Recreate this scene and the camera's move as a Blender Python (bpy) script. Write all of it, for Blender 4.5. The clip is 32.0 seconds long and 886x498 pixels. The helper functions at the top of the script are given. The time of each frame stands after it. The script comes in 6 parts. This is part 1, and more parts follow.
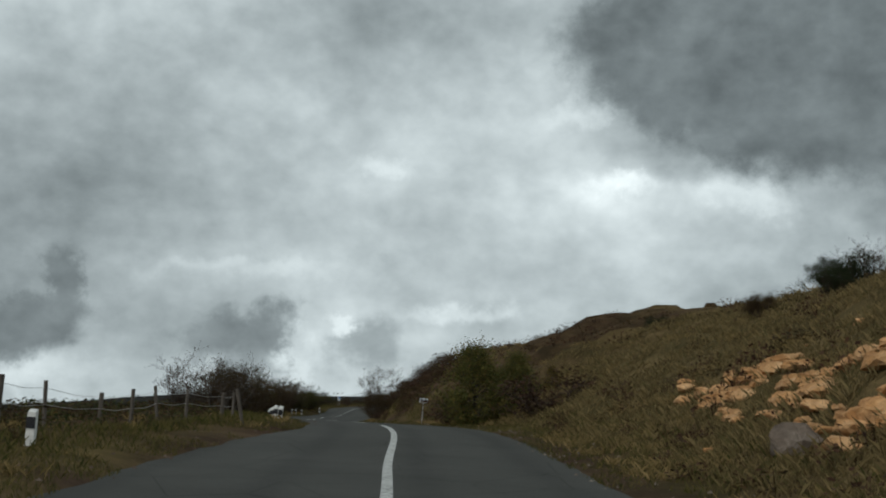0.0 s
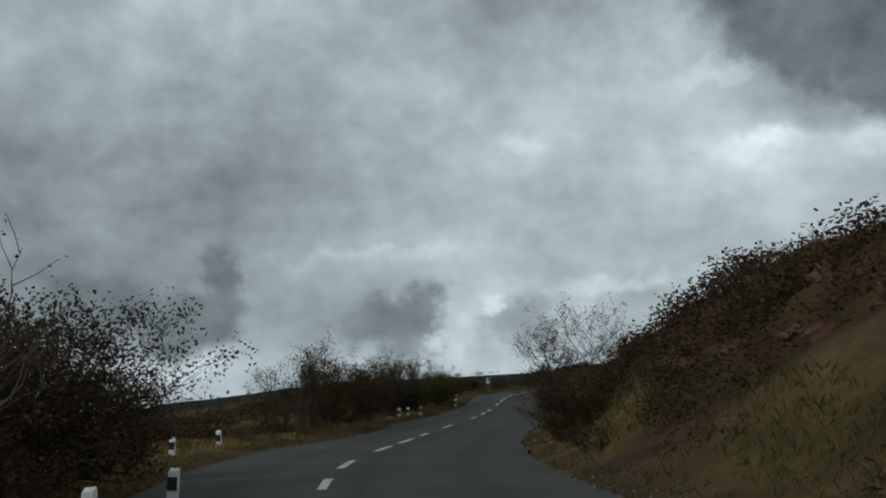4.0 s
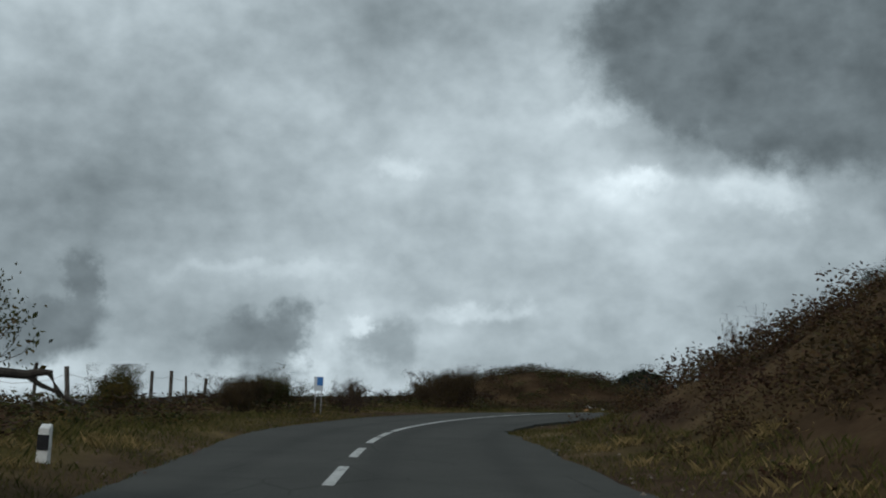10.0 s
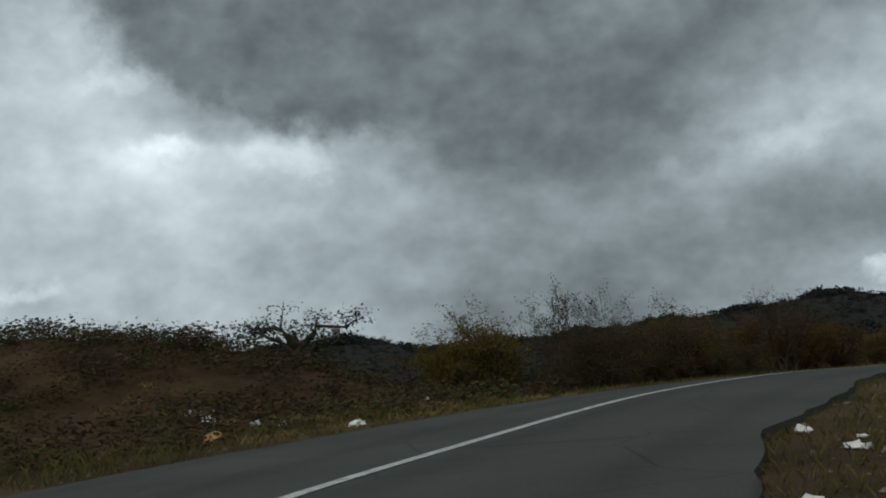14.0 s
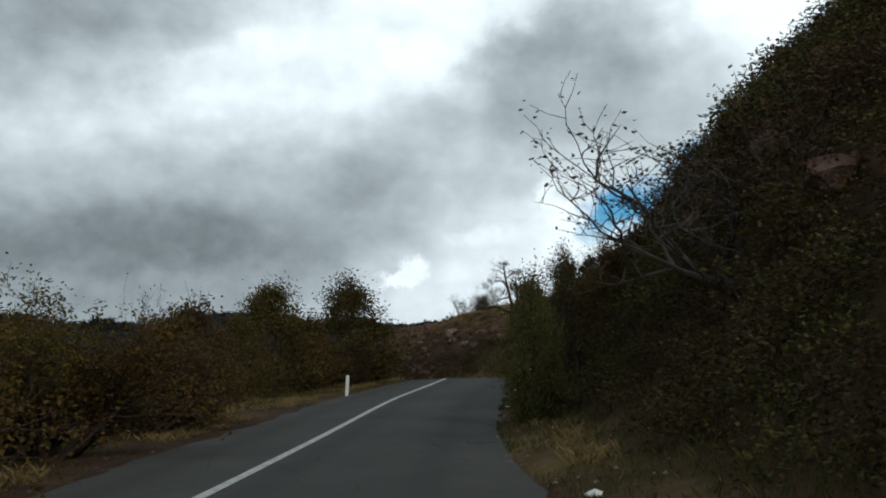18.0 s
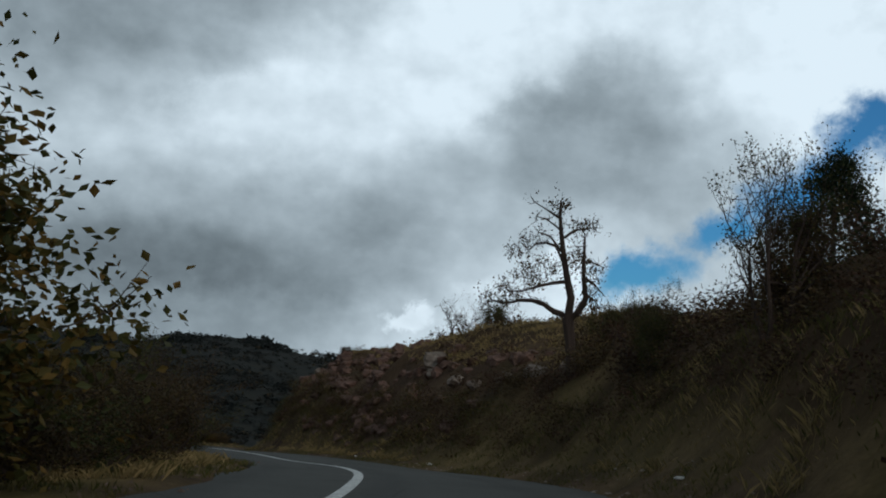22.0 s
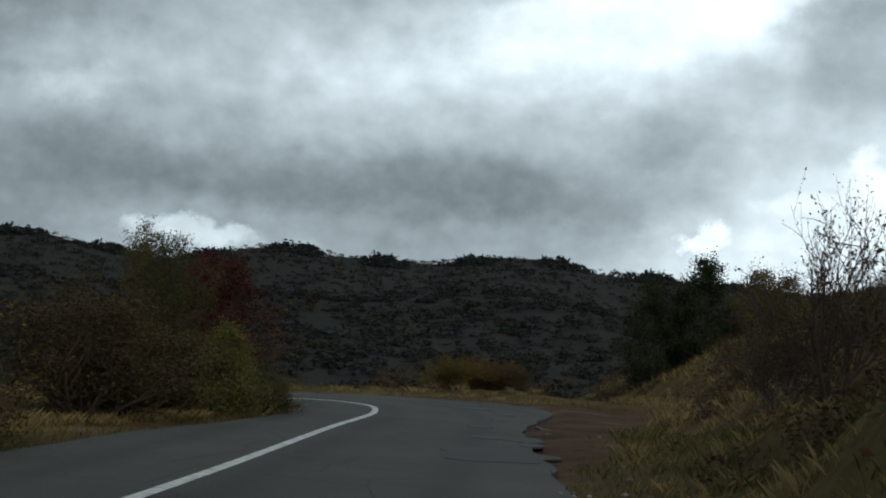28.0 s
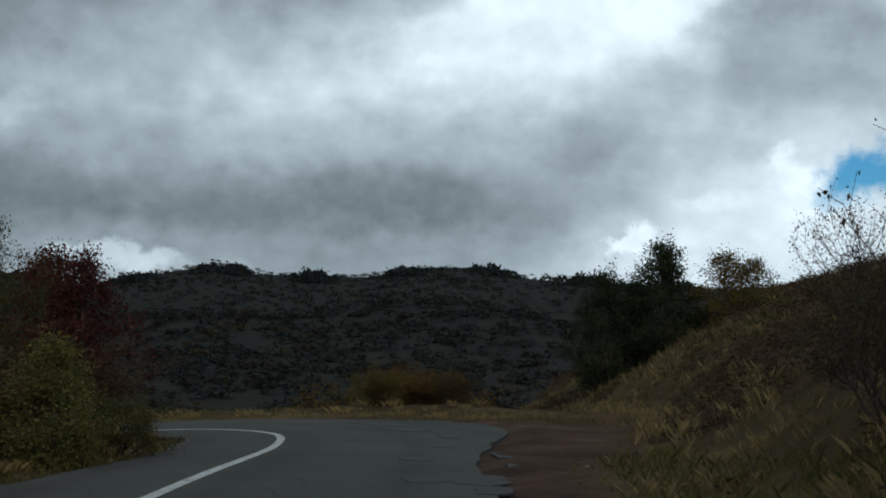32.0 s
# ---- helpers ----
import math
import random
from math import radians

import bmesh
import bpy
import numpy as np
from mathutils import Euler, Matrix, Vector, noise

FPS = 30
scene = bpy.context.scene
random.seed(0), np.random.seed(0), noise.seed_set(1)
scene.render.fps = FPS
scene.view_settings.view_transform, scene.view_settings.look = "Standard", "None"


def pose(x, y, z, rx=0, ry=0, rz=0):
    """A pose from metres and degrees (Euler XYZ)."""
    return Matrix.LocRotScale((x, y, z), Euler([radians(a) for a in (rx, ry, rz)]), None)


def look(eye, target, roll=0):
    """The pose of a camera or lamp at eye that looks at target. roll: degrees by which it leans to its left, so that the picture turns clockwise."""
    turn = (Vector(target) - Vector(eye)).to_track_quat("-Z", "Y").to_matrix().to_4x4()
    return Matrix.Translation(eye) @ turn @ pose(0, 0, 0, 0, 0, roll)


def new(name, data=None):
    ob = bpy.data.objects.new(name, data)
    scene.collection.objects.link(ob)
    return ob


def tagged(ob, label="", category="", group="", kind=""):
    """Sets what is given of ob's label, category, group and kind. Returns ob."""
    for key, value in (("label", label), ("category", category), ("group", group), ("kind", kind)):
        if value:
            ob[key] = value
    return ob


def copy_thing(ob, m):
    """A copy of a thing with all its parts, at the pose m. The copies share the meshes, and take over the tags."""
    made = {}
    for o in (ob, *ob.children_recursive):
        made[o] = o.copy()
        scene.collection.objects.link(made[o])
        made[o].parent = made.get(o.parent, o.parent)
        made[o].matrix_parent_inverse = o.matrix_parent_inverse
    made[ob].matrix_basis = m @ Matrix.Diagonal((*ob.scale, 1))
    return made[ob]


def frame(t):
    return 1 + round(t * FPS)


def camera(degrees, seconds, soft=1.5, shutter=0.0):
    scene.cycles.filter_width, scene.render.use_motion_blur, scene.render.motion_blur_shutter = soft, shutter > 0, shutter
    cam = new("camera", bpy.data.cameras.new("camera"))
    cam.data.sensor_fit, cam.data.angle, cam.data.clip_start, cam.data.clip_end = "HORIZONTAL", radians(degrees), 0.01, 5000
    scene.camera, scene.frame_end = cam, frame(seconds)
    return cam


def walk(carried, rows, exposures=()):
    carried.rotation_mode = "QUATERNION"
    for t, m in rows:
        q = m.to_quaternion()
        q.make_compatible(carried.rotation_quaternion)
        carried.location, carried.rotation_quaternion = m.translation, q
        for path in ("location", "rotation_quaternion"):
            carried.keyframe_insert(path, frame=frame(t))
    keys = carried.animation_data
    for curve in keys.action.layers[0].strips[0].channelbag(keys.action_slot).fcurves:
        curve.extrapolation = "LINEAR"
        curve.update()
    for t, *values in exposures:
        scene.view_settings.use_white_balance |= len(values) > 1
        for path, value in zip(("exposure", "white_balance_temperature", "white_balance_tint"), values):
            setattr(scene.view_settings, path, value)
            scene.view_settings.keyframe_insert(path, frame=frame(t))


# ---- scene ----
# ---- the camera and its drive ----
LENS = 41.5
cam = camera(LENS, 32.0, soft=2.0, shutter=0.0)
PATH = [
    (0, -0.26, 0.08, 1.04, -2.07, 8.49, -2.32),
    (0.5, 0.24, 6.20, 1.22, 0.55, 9.10, -0.33),
    (1, 0.61, 12.08, 1.36, 2.20, 9.79, -0.55),
    (1.5, 0.67, 18.20, 1.59, 3.84, 8.61, 1.20),
    (2, 0.56, 24.18, 1.70, 5.60, 8.03, -0.97),
    (2.5, 0.16, 29.85, 1.92, 5.73, 6.85, -1.61),
    (4.5, -2.67, 51.36, 2.16, 5.55, 7.37, 1.64),
    (5, -3.17, 57.10, 2.11, 4.99, 6.32, 0.24),
    (5.5, -3.66, 62.89, 2.07, 2.25, 5.40, 0.75),
    (6, -4.23, 68.76, 2.08, 3.24, 6.25, 0.66),
    (6.5, -4.63, 74.72, 2.09, 1.70, 5.92, 1.08),
    (7, -4.72, 80.85, 2.12, 1.09, 4.76, 1.09),
    (7.5, -5.05, 86.80, 2.17, 1.13, 5.69, 0.08),
    (8, -5.13, 92.89, 2.29, -1.02, 5.06, 0.98),
    (8.5, -4.99, 99.00, 2.39, -2.70, 6.53, 1.30),
    (9, -4.98, 104.87, 2.44, -2.86, 8.17, -0.12),
    (9.5, -4.99, 110.50, 2.48, -1.89, 8.04, -0.25),
    (10, -5.05, 115.82, 2.59, -1.14, 8.43, -1.71),
    (10.5, -5.18, 120.97, 2.76, 0.67, 8.65, -1.30),
    (11, -5.04, 125.95, 2.93, 1.12, 7.83, -0.69),
    (11.5, -5.26, 130.62, 3.11, -0.85, 9.24, -0.87),
    (12, -5.05, 135.17, 3.27, -2.01, 7.46, 0.10),
    (12.5, -4.78, 139.78, 3.40, -6.03, 7.06, 1.51),
    (13, -4.00, 144.36, 3.51, -10.75, 7.11, 2.02),
    (13.5, -2.70, 148.71, 3.69, -16.48, 5.97, 1.69),
    (14, -1.00, 152.89, 3.87, -23.19, 6.26, 4.68),
    (14.5, 1.54, 156.87, 4.06, -31.00, 6.30, 3.66),
    (15, 3.91, 160.78, 4.29, -40.02, 5.71, 1.72),
    (15.5, 6.49, 164.02, 4.38, -47.90, 5.44, 2.36),
    (17.5, 21.99, 172.88, 4.40, -72.54, 4.26, 2.30),
    (18, 27.02, 174.49, 4.29, -73.21, 5.43, 1.73),
    (18.5, 32.13, 176.15, 4.19, -72.97, 6.27, -0.32),
    (19, 37.38, 177.88, 4.10, -72.64, 6.80, -1.39),
    (19.5, 42.26, 179.35, 4.08, -73.04, 6.85, -0.47),
    (20, 47.19, 180.76, 4.13, -74.13, 8.33, -1.39),
    (20.5, 52.19, 181.81, 4.21, -75.22, 6.64, -2.63),
    (21, 57.08, 183.12, 4.33, -75.82, 6.98, -1.44),
    (21.5, 61.77, 184.14, 4.33, -75.13, 6.86, -0.88),
    (22, 66.59, 185.37, 4.40, -73.43, 7.76, -4.09),
    (22.5, 71.77, 186.99, 4.53, -69.86, 6.21, -4.92),
    (23, 76.89, 188.54, 4.60, -68.47, 7.11, -5.46),
    (23.5, 82.20, 190.32, 4.52, -64.90, 4.85, -4.79),
    (24, 87.74, 192.90, 4.32, -61.49, 4.56, -3.78),
    (24.5, 92.97, 195.50, 4.05, -58.49, 4.26, -4.73),
    (25, 97.75, 197.83, 3.85, -57.12, 4.92, -4.91),
    (25.5, 102.23, 201.24, 3.69, -57.92, 4.29, -1.41),
    (26, 107.42, 203.80, 3.49, -56.48, 3.41, -3.92),
    (26.5, 112.02, 206.61, 3.28, -58.17, 2.21, -4.89),
    (28.5, 126.23, 215.57, 2.32, -59.65, 3.30, -2.04),
    (29, 127.84, 216.37, 2.25, -60.87, 2.77, -0.87),
    (29.5, 128.90, 216.85, 2.21, -61.91, 2.87, 0.33),
    (30, 129.32, 217.02, 2.20, -62.37, 3.20, 0.56),
    (30.5, 129.26, 217.00, 2.19, -63.27, 4.75, 0.56),
    (31, 129.24, 217.00, 2.18, -62.69, 4.30, 0.28),
    (31.5, 129.15, 217.00, 2.19, -63.73, 4.02, 0.66),
    (32, 128.99, 216.99, 2.21, -62.28, 3.86, 0.02),
]
walk(cam, [(t, pose(x, y, z, 90 + p, r, w)) for t, x, y, z, w, p, r in PATH],
     exposures=((0.0, 0.2, 6700, 10), (1.0, -0.02, 6550, 10), (2.0, 0.0, 6500, 10), (5.0, -0.05, 6450, 10), (6.0, 0.12, 6450, 10), (7.0, 0.07, 6450, 10), (9.0, 0.15, 6400, 10), (11.0, -0.07, 6350, 10), (13.0, -0.05, 6450, 10), (15.0, 0.22, 6550, 10),
                (18.0, 0.12, 6450, 11), (20.0, -0.15, 6100, 10), (22.5, -0.25, 6100, 10), (24.5, 0.05, 6450, 10), (26.0, 0.2, 6500, 10), (29.0, 0.22, 6250, 10), (30.0, 0.22, 6200, 10), (31.0, 0.02, 6150, 10), (32.0, 0.0, 6150, 10)))

# ---- the sky: clouds with gaps over a clear sky, and a veiled sun ----
SUN_AZ, SUN_EL = 222.0, 33.0
world = bpy.data.worlds.new("overcast_sky")
scene.world = world
world.use_nodes = True
wt = world.node_tree
wt.nodes.clear()


def wn(kind, **sets):
    n = wt.nodes.new(kind)
    for k, v in sets.items():
        if k == "op":
            n.operation = v
        elif k == "ins":
            for i, q in v.items():
                n.inputs[i].default_value = q
    return n


def wl(a, b):
    wt.links.new(a, b)


def wmath(op, a, b=None, clamp=False):
    n = wt.nodes.new("ShaderNodeMath")
    n.operation, n.use_clamp = op, clamp
    for i, q in enumerate((a, b)):
        if q is None:
            continue
        if isinstance(q, (int, float)):
            n.inputs[i].default_value = q
        else:
            wl(q, n.inputs[i])
    return n.outputs[0]


def wmix(f, a, b):
    n = wt.nodes.new("ShaderNodeMix")
    for i, q in enumerate((f, None, a, b)):
        if q is None:
            continue
        if isinstance(q, (int, float)):
            n.inputs[(0, 1, 2, 3)[i]].default_value = q
        else:
            wl(q, n.inputs[i])
    return n.outputs[0]


coord = wn("ShaderNodeTexCoord")
sep = wn("ShaderNodeSeparateXYZ")
wl(coord.outputs["Generated"], sep.inputs[0])
az = wmath("MULTIPLY", wmath("ARCTAN2", sep.outputs[0], sep.outputs[1]), 57.2958)
el = wmath("MULTIPLY", wmath("ARCSINE", sep.outputs[2]), 57.2958)
flat = wn("ShaderNodeCombineXYZ")
wl(az, flat.inputs[0])
wl(el, flat.inputs[1])


def wnoise(scale, detail, rough, stretch=1.0, seed=0.0):
    m = wt.nodes.new("ShaderNodeMapping")
    m.inputs["Location"].default_value = (seed, seed * 1.7, seed * 0.3)
    m.inputs["Scale"].default_value = (1.0, stretch, 1.0)
    wl(flat.outputs[0], m.inputs[0])
    n = wt.nodes.new("ShaderNodeTexNoise")
    n.inputs["Scale"].default_value, n.inputs["Detail"].default_value, n.inputs["Roughness"].default_value = scale, detail, rough
    wl(m.outputs[0], n.inputs["Vector"])
    return n


# the edges of the clouds are torn by two sizes of turbulence
def shifted(noise_node, amount, base):
    sub = wt.nodes.new("ShaderNodeVectorMath")
    sub.operation = "SUBTRACT"
    sub.inputs[1].default_value = (0.5, 0.5, 0.5)
    wl(noise_node.outputs["Color"], sub.inputs[0])
    mul = wt.nodes.new("ShaderNodeVectorMath")
    mul.operation = "MULTIPLY"
    mul.inputs[1].default_value = (amount, amount * 0.7, 0.0)
    wl(sub.outputs[0], mul.inputs[0])
    add = wt.nodes.new("ShaderNodeVectorMath")
    wl(mul.outputs[0], add.inputs[0])
    wl(base, add.inputs[1])
    return add.outputs[0]


warped = shifted(wnoise(0.24, 6.0, 0.55), 4.5, flat.outputs[0])
torn = shifted(wnoise(0.7, 6.0, 0.65, 1.0, 41.0), 2.8, warped)
# broad masses of cloud: brightness along bands of equal height, from west to east
bands = []


def cloud_row(height, *values):
    r = wt.nodes.new("ShaderNodeValToRGB")
    r.color_ramp.interpolation = "B_SPLINE"
    e = r.color_ramp.elements
    while len(e) < len(values):
        e.new(0.5)
    for k, v in enumerate(values):
        e[k].position, e[k].color = k / (len(values) - 1), (v, v, v, 1)
    wl(band_at, r.inputs[0])
    bands.append((height, r.outputs[0]))


wsep = wn("ShaderNodeSeparateXYZ")
wl(warped, wsep.inputs[0])
band_at = wmath("DIVIDE", wmath("ADD", wsep.outputs[0], 24.0), 120.0, clamp=True)
cloud_row(1.5, 0.61, 0.63, 0.70, 0.66, 0.71, 0.77, 0.66, 0.66, 0.64, 0.66, 0.66, 0.60, 0.50, 0.46, 0.46, 0.49, 0.54, 0.72, 0.73, 0.62, 0.59, 0.60, 0.59, 0.71, 0.93, 0.88, 0.86, 0.80, 0.79, 0.81, 0.82)
cloud_row(4, 0.52, 0.52, 0.56, 0.59, 0.64, 0.77, 0.71, 0.68, 0.64, 0.66, 0.65, 0.61, 0.51, 0.47, 0.47, 0.47, 0.50, 0.60, 0.63, 0.53, 0.54, 0.55, 0.56, 0.61, 0.92, 0.89, 0.90, 0.91, 0.80, 0.81, 0.82)
cloud_row(6.5, 0.52, 0.51, 0.59, 0.64, 0.67, 0.71, 0.70, 0.67, 0.68, 0.67, 0.64, 0.60, 0.52, 0.49, 0.50, 0.48, 0.47, 0.46, 0.49, 0.47, 0.49, 0.48, 0.52, 0.55, 0.75, 0.88, 0.96, 0.83, 0.76, 0.81, 0.83)
cloud_row(9, 0.51, 0.52, 0.55, 0.58, 0.62, 0.67, 0.65, 0.67, 0.72, 0.74, 0.70, 0.64, 0.52, 0.48, 0.45, 0.57, 0.70, 0.64, 0.61, 0.65, 0.71, 0.70, 0.67, 0.61, 0.68, 0.78, 0.85, 0.72, 0.74, 0.81, 0.84)
cloud_row(11.5, 0.52, 0.52, 0.52, 0.56, 0.62, 0.73, 0.72, 0.71, 0.82, 0.84, 0.73, 0.63, 0.41, 0.34, 0.34, 0.49, 0.67, 0.71, 0.68, 0.78, 0.81, 0.85, 0.87, 0.82, 0.76, 0.69, 0.66, 0.70, 0.77, 0.88, 0.93)
cloud_row(14, 0.61, 0.60, 0.58, 0.58, 0.64, 0.72, 0.74, 0.74, 0.78, 0.54, 0.46, 0.39, 0.36, 0.37, 0.41, 0.40, 0.50, 0.57, 0.67, 0.67, 0.72, 0.81, 0.94, 0.99, 0.98, 0.81, 0.65, 0.69, 0.85, 1.05, 1.13)
cloud_row(16.5, 0.62, 0.71, 0.65, 0.62, 0.67, 0.62, 0.66, 0.71, 0.72, 0.43, 0.39, 0.37, 0.39, 0.39, 0.45, 0.44, 0.43, 0.46, 0.63, 0.57, 0.57, 0.63, 0.84, 0.96, 1.04, 1.00, 0.78, 0.77, 1.05, 1.13, 1.14)
cloud_row(19.5, 0.60, 0.73, 0.69, 0.67, 0.65, 0.54, 0.56, 0.61, 0.74, 0.46, 0.39, 0.39, 0.39, 0.40, 0.45, 0.46, 0.45, 0.44, 0.58, 0.55, 0.55, 0.58, 0.68, 0.77, 1.03, 1.09, 1.10, 1.07, 1.12, 1.13, 1.14)

tone = bands[0][1]
for (h0, _), (h1, colour) in zip(bands, bands[1:]):
    r = wt.nodes.new("ShaderNodeMapRange")
    r.interpolation_type = "SMOOTHSTEP"
    r.inputs["From Min"].default_value, r.inputs["From Max"].default_value = h0, h1
    wl(wsep.outputs[1], r.inputs[0])
    tone = wmix(r.outputs[0], tone, colour)
# beyond the bands the cover goes on as plain broken cloud


def fade(value, lo, hi):
    r = wt.nodes.new("ShaderNodeMapRange")
    r.interpolation_type = "SMOOTHSTEP"
    r.inputs["From Min"].default_value, r.inputs["From Max"].default_value = lo, hi
    r.inputs["To Min"].default_value, r.inputs["To Max"].default_value = 1.0, 0.0
    wl(value, r.inputs[0])
    return r.outputs[0]


inside = wmath("MULTIPLY", fade(wmath("ABSOLUTE", wmath("SUBTRACT", az, 36.0)), 60.0, 85.0), fade(el, 22.0, 34.0))
tone = wmix(inside, wmath("ADD", wmath("MULTIPLY", wnoise(0.06, 4.0, 0.55, 1.8, 11.0).outputs[0], 0.7), 0.30), tone)
gap = None


def spot(a, e, ra, re, tilt, soft, strength=1.0):
    m = wt.nodes.new("ShaderNodeMapping")
    m.vector_type = "TEXTURE"
    m.inputs["Location"].default_value = (a, e, 0)
    m.inputs["Rotation"].default_value = (0, 0, radians(tilt))
    m.inputs["Scale"].default_value = (ra * 1.25, re * 1.25, 1)
    wl(torn, m.inputs[0])
    g = wt.nodes.new("ShaderNodeTexGradient")
    g.gradient_type = "SPHERICAL"
    wl(m.outputs[0], g.inputs[0])
    r = wt.nodes.new("ShaderNodeMapRange")
    r.interpolation_type = "SMOOTHSTEP"
    r.inputs["From Max"].default_value, r.inputs["To Max"].default_value = soft, strength
    wl(g.outputs[1], r.inputs[0])
    return r.outputs[0]


def cloud(a, e, ra, re, tilt, value, soft):
    global tone
    tone = wmix(spot(a, e, ra, re, tilt, soft, 0.92), tone, value)


def blue_gap(a, e, ra, re, tilt):
    global gap
    s = spot(a, e, ra, re, tilt, 0.75)
    gap = s if gap is None else wmath("MAXIMUM", gap, s)


cloud(18.0, 17.1, 9.6, 3.9, -13, 0.40, .3)
cloud(22.4, 15.8, 13.5, 3.9, -10, 0.40, .35)
cloud(30.2, 11.3, 7.3, 2.1, -8, 0.41, .6)
cloud(10.5, 11.9, 1.7, 0.8, -2, 0.94, .9)
cloud(16.2, 11.4, 3.1, 1.0, -7, 0.84, .9)
cloud(7.6, 15.0, 1.8, 0.6, 39, 0.78, 1.0)
cloud(-1.6, 12.8, 1.7, 0.8, -9, 0.81, .9)
cloud(-6.2, 7.1, 6.4, 0.6, 5, 0.73, .9)
cloud(-3.0, 4.6, 1.3, 0.4, 1, 0.84, .8)
cloud(-4.9, 2.6, 1.4, 1.2, 1, 0.83, .9)
cloud(2.7, 5.3, 3.6, 0.7, 4, 0.81, .9)
cloud(-6.4, 4.0, 1.3, 1.4, -19, 0.48, 0.7)
cloud(-1.7, 3.5, 1.9, 1.5, 0, 0.57, 0.78)
cloud(-9.1, 3.8, 2.1, 1.0, 11, 0.52, 0.62)
cloud(-17.6, 3.8, 2.9, 1.4, 8, 0.41, 0.54)
cloud(-16.7, 5.9, 1.1, 1.7, -7, 0.44, 0.62)
cloud(-22.5, 4.7, 3.3, 1.9, 1, 0.46, 0.62)
cloud(-17.9, 1.7, 3.9, 0.7, -0, 0.75, .9)
cloud(-7.1, 3.1, 1.7, 1.9, -0, 0.51, 0.78)
cloud(-3.0, 4.3, 0.8, 0.6, -0, 0.84, .8)
cloud(65.1, 14.1, 4.6, 2.2, 14, 0.98, .9)
cloud(47.3, 3.1, 3.3, 0.7, -2, 0.88, .8)
cloud(41.0, 9.9, 2.5, 1.1, 10, 0.78, .9)
cloud(62.6, 13.9, 5.7, 1.5, 20, 0.94, .9)
cloud(70.5, 15.8, 5.2, 1.7, 15, 0.96, .9)
cloud(80.0, 14.6, 5.2, 3.0, 17, 0.62, .85)
cloud(78.4, 8.0, 1.0, 0.9, -1, 0.99, .7)
cloud(71.4, 4.4, 1.5, 0.6, 12, 1.00, .6)
cloud(75.4, 6.2, 2.2, 0.6, 7, 0.84, .8)
cloud(67.4, 13.4, 6.8, 2.2, 10, 0.93, .9)
cloud(72.4, 14.9, 3.4, 1.5, 7, 0.99, .8)
cloud(79.1, 7.0, 1.1, 0.9, -3, 0.98, .7)
cloud(75.7, 5.8, 1.9, 0.7, -2, 0.91, .8)
cloud(46.3, 3.3, 3.3, 0.6, 0, 0.82, .8)
cloud(56.5, 5.5, 12.5, 1.2, -2, 0.45, 1.0)
blue_gap(82.6, 7.2, 3.2, 1.2, 16)
blue_gap(90.2, 11.6, 3.7, 1.7, 26)
blue_gap(93.0, 14.1, 4.3, 1.4, 30)
blue_gap(86.5, 9.6, 2.6, 1.2, 26)

# fine billows, and a little wisp in the gaps
tone = wmath("ADD", tone, wmath("MULTIPLY", wmath("SUBTRACT", wnoise(0.34, 6.0, 0.5, 1.35, 5.0).outputs[0], 0.5), 0.26))
tone = wmath("ADD", tone, wmath("MULTIPLY", wmath("SUBTRACT", wnoise(0.8, 5.0, 0.55, 1.2, 63.0).outputs[0], 0.5), 0.10))
tone = wmath("ADD", tone, wmath("MULTIPLY", wmath("SUBTRACT", wnoise(0.12, 4.0, 0.5, 1.6, 23.0).outputs[0], 0.5), 0.16), clamp=True)
light = wmath("POWER", wmath("MULTIPLY", tone, 1.01), 2.0)
tint = wn("ShaderNodeMix")
tint.data_type = "RGBA"
tint.inputs[6].default_value = (0.77, 1.0, 1.10, 1)
tint.inputs[7].default_value = (0.89, 1.0, 1.04, 1)
wl(tone, tint.inputs[0])
veil = wn("ShaderNodeVectorMath")
veil.operation = "SCALE"
wl(tint.outputs[2], veil.inputs[0])
wl(light, veil.inputs["Scale"])
clear = wn("ShaderNodeTexSky")
clear.sky_type, clear.sun_disc = "NISHITA", False
clear.sun_elevation, clear.sun_rotation = radians(SUN_EL), radians(SUN_AZ)
clear_strength = wn("ShaderNodeVectorMath")
clear_strength.operation = "MULTIPLY"
clear_strength.inputs[1].default_value = (0.024, 0.062, 0.088)
wl(clear.outputs[0], clear_strength.inputs[0])
both = wn("ShaderNodeMix")
both.data_type = "RGBA"
wl(gap, both.inputs[0])
wl(veil.outputs[0], both.inputs[6])
wl(clear_strength.outputs[0], both.inputs[7])
shine = wn("ShaderNodeBackground")
shine.inputs["Strength"].default_value = 1.0
wl(both.outputs[2], shine.inputs[0])
wl(shine.outputs[0], wn("ShaderNodeOutputWorld").inputs[0])

sun = new("sun", bpy.data.lights.new("sun", "SUN"))
sun.data.energy, sun.data.angle, sun.data.color = 1.0, radians(12), (1.0, 0.95, 0.87)
sun_to = Vector((math.sin(radians(SUN_AZ)) * math.cos(radians(SUN_EL)), math.cos(radians(SUN_AZ)) * math.cos(radians(SUN_EL)), math.sin(radians(SUN_EL))))
sun.matrix_world = look(sun_to * 400, (0, 0, 0))

# ---- materials ----
def material(name, rough=0.9):
    m = bpy.data.materials.new(name)
    m.use_nodes = True
    b = m.node_tree.nodes["Principled BSDF"]
    b.inputs["Roughness"].default_value = rough
    b.inputs["Specular IOR Level"].default_value = 0.25
    return m, m.node_tree, b


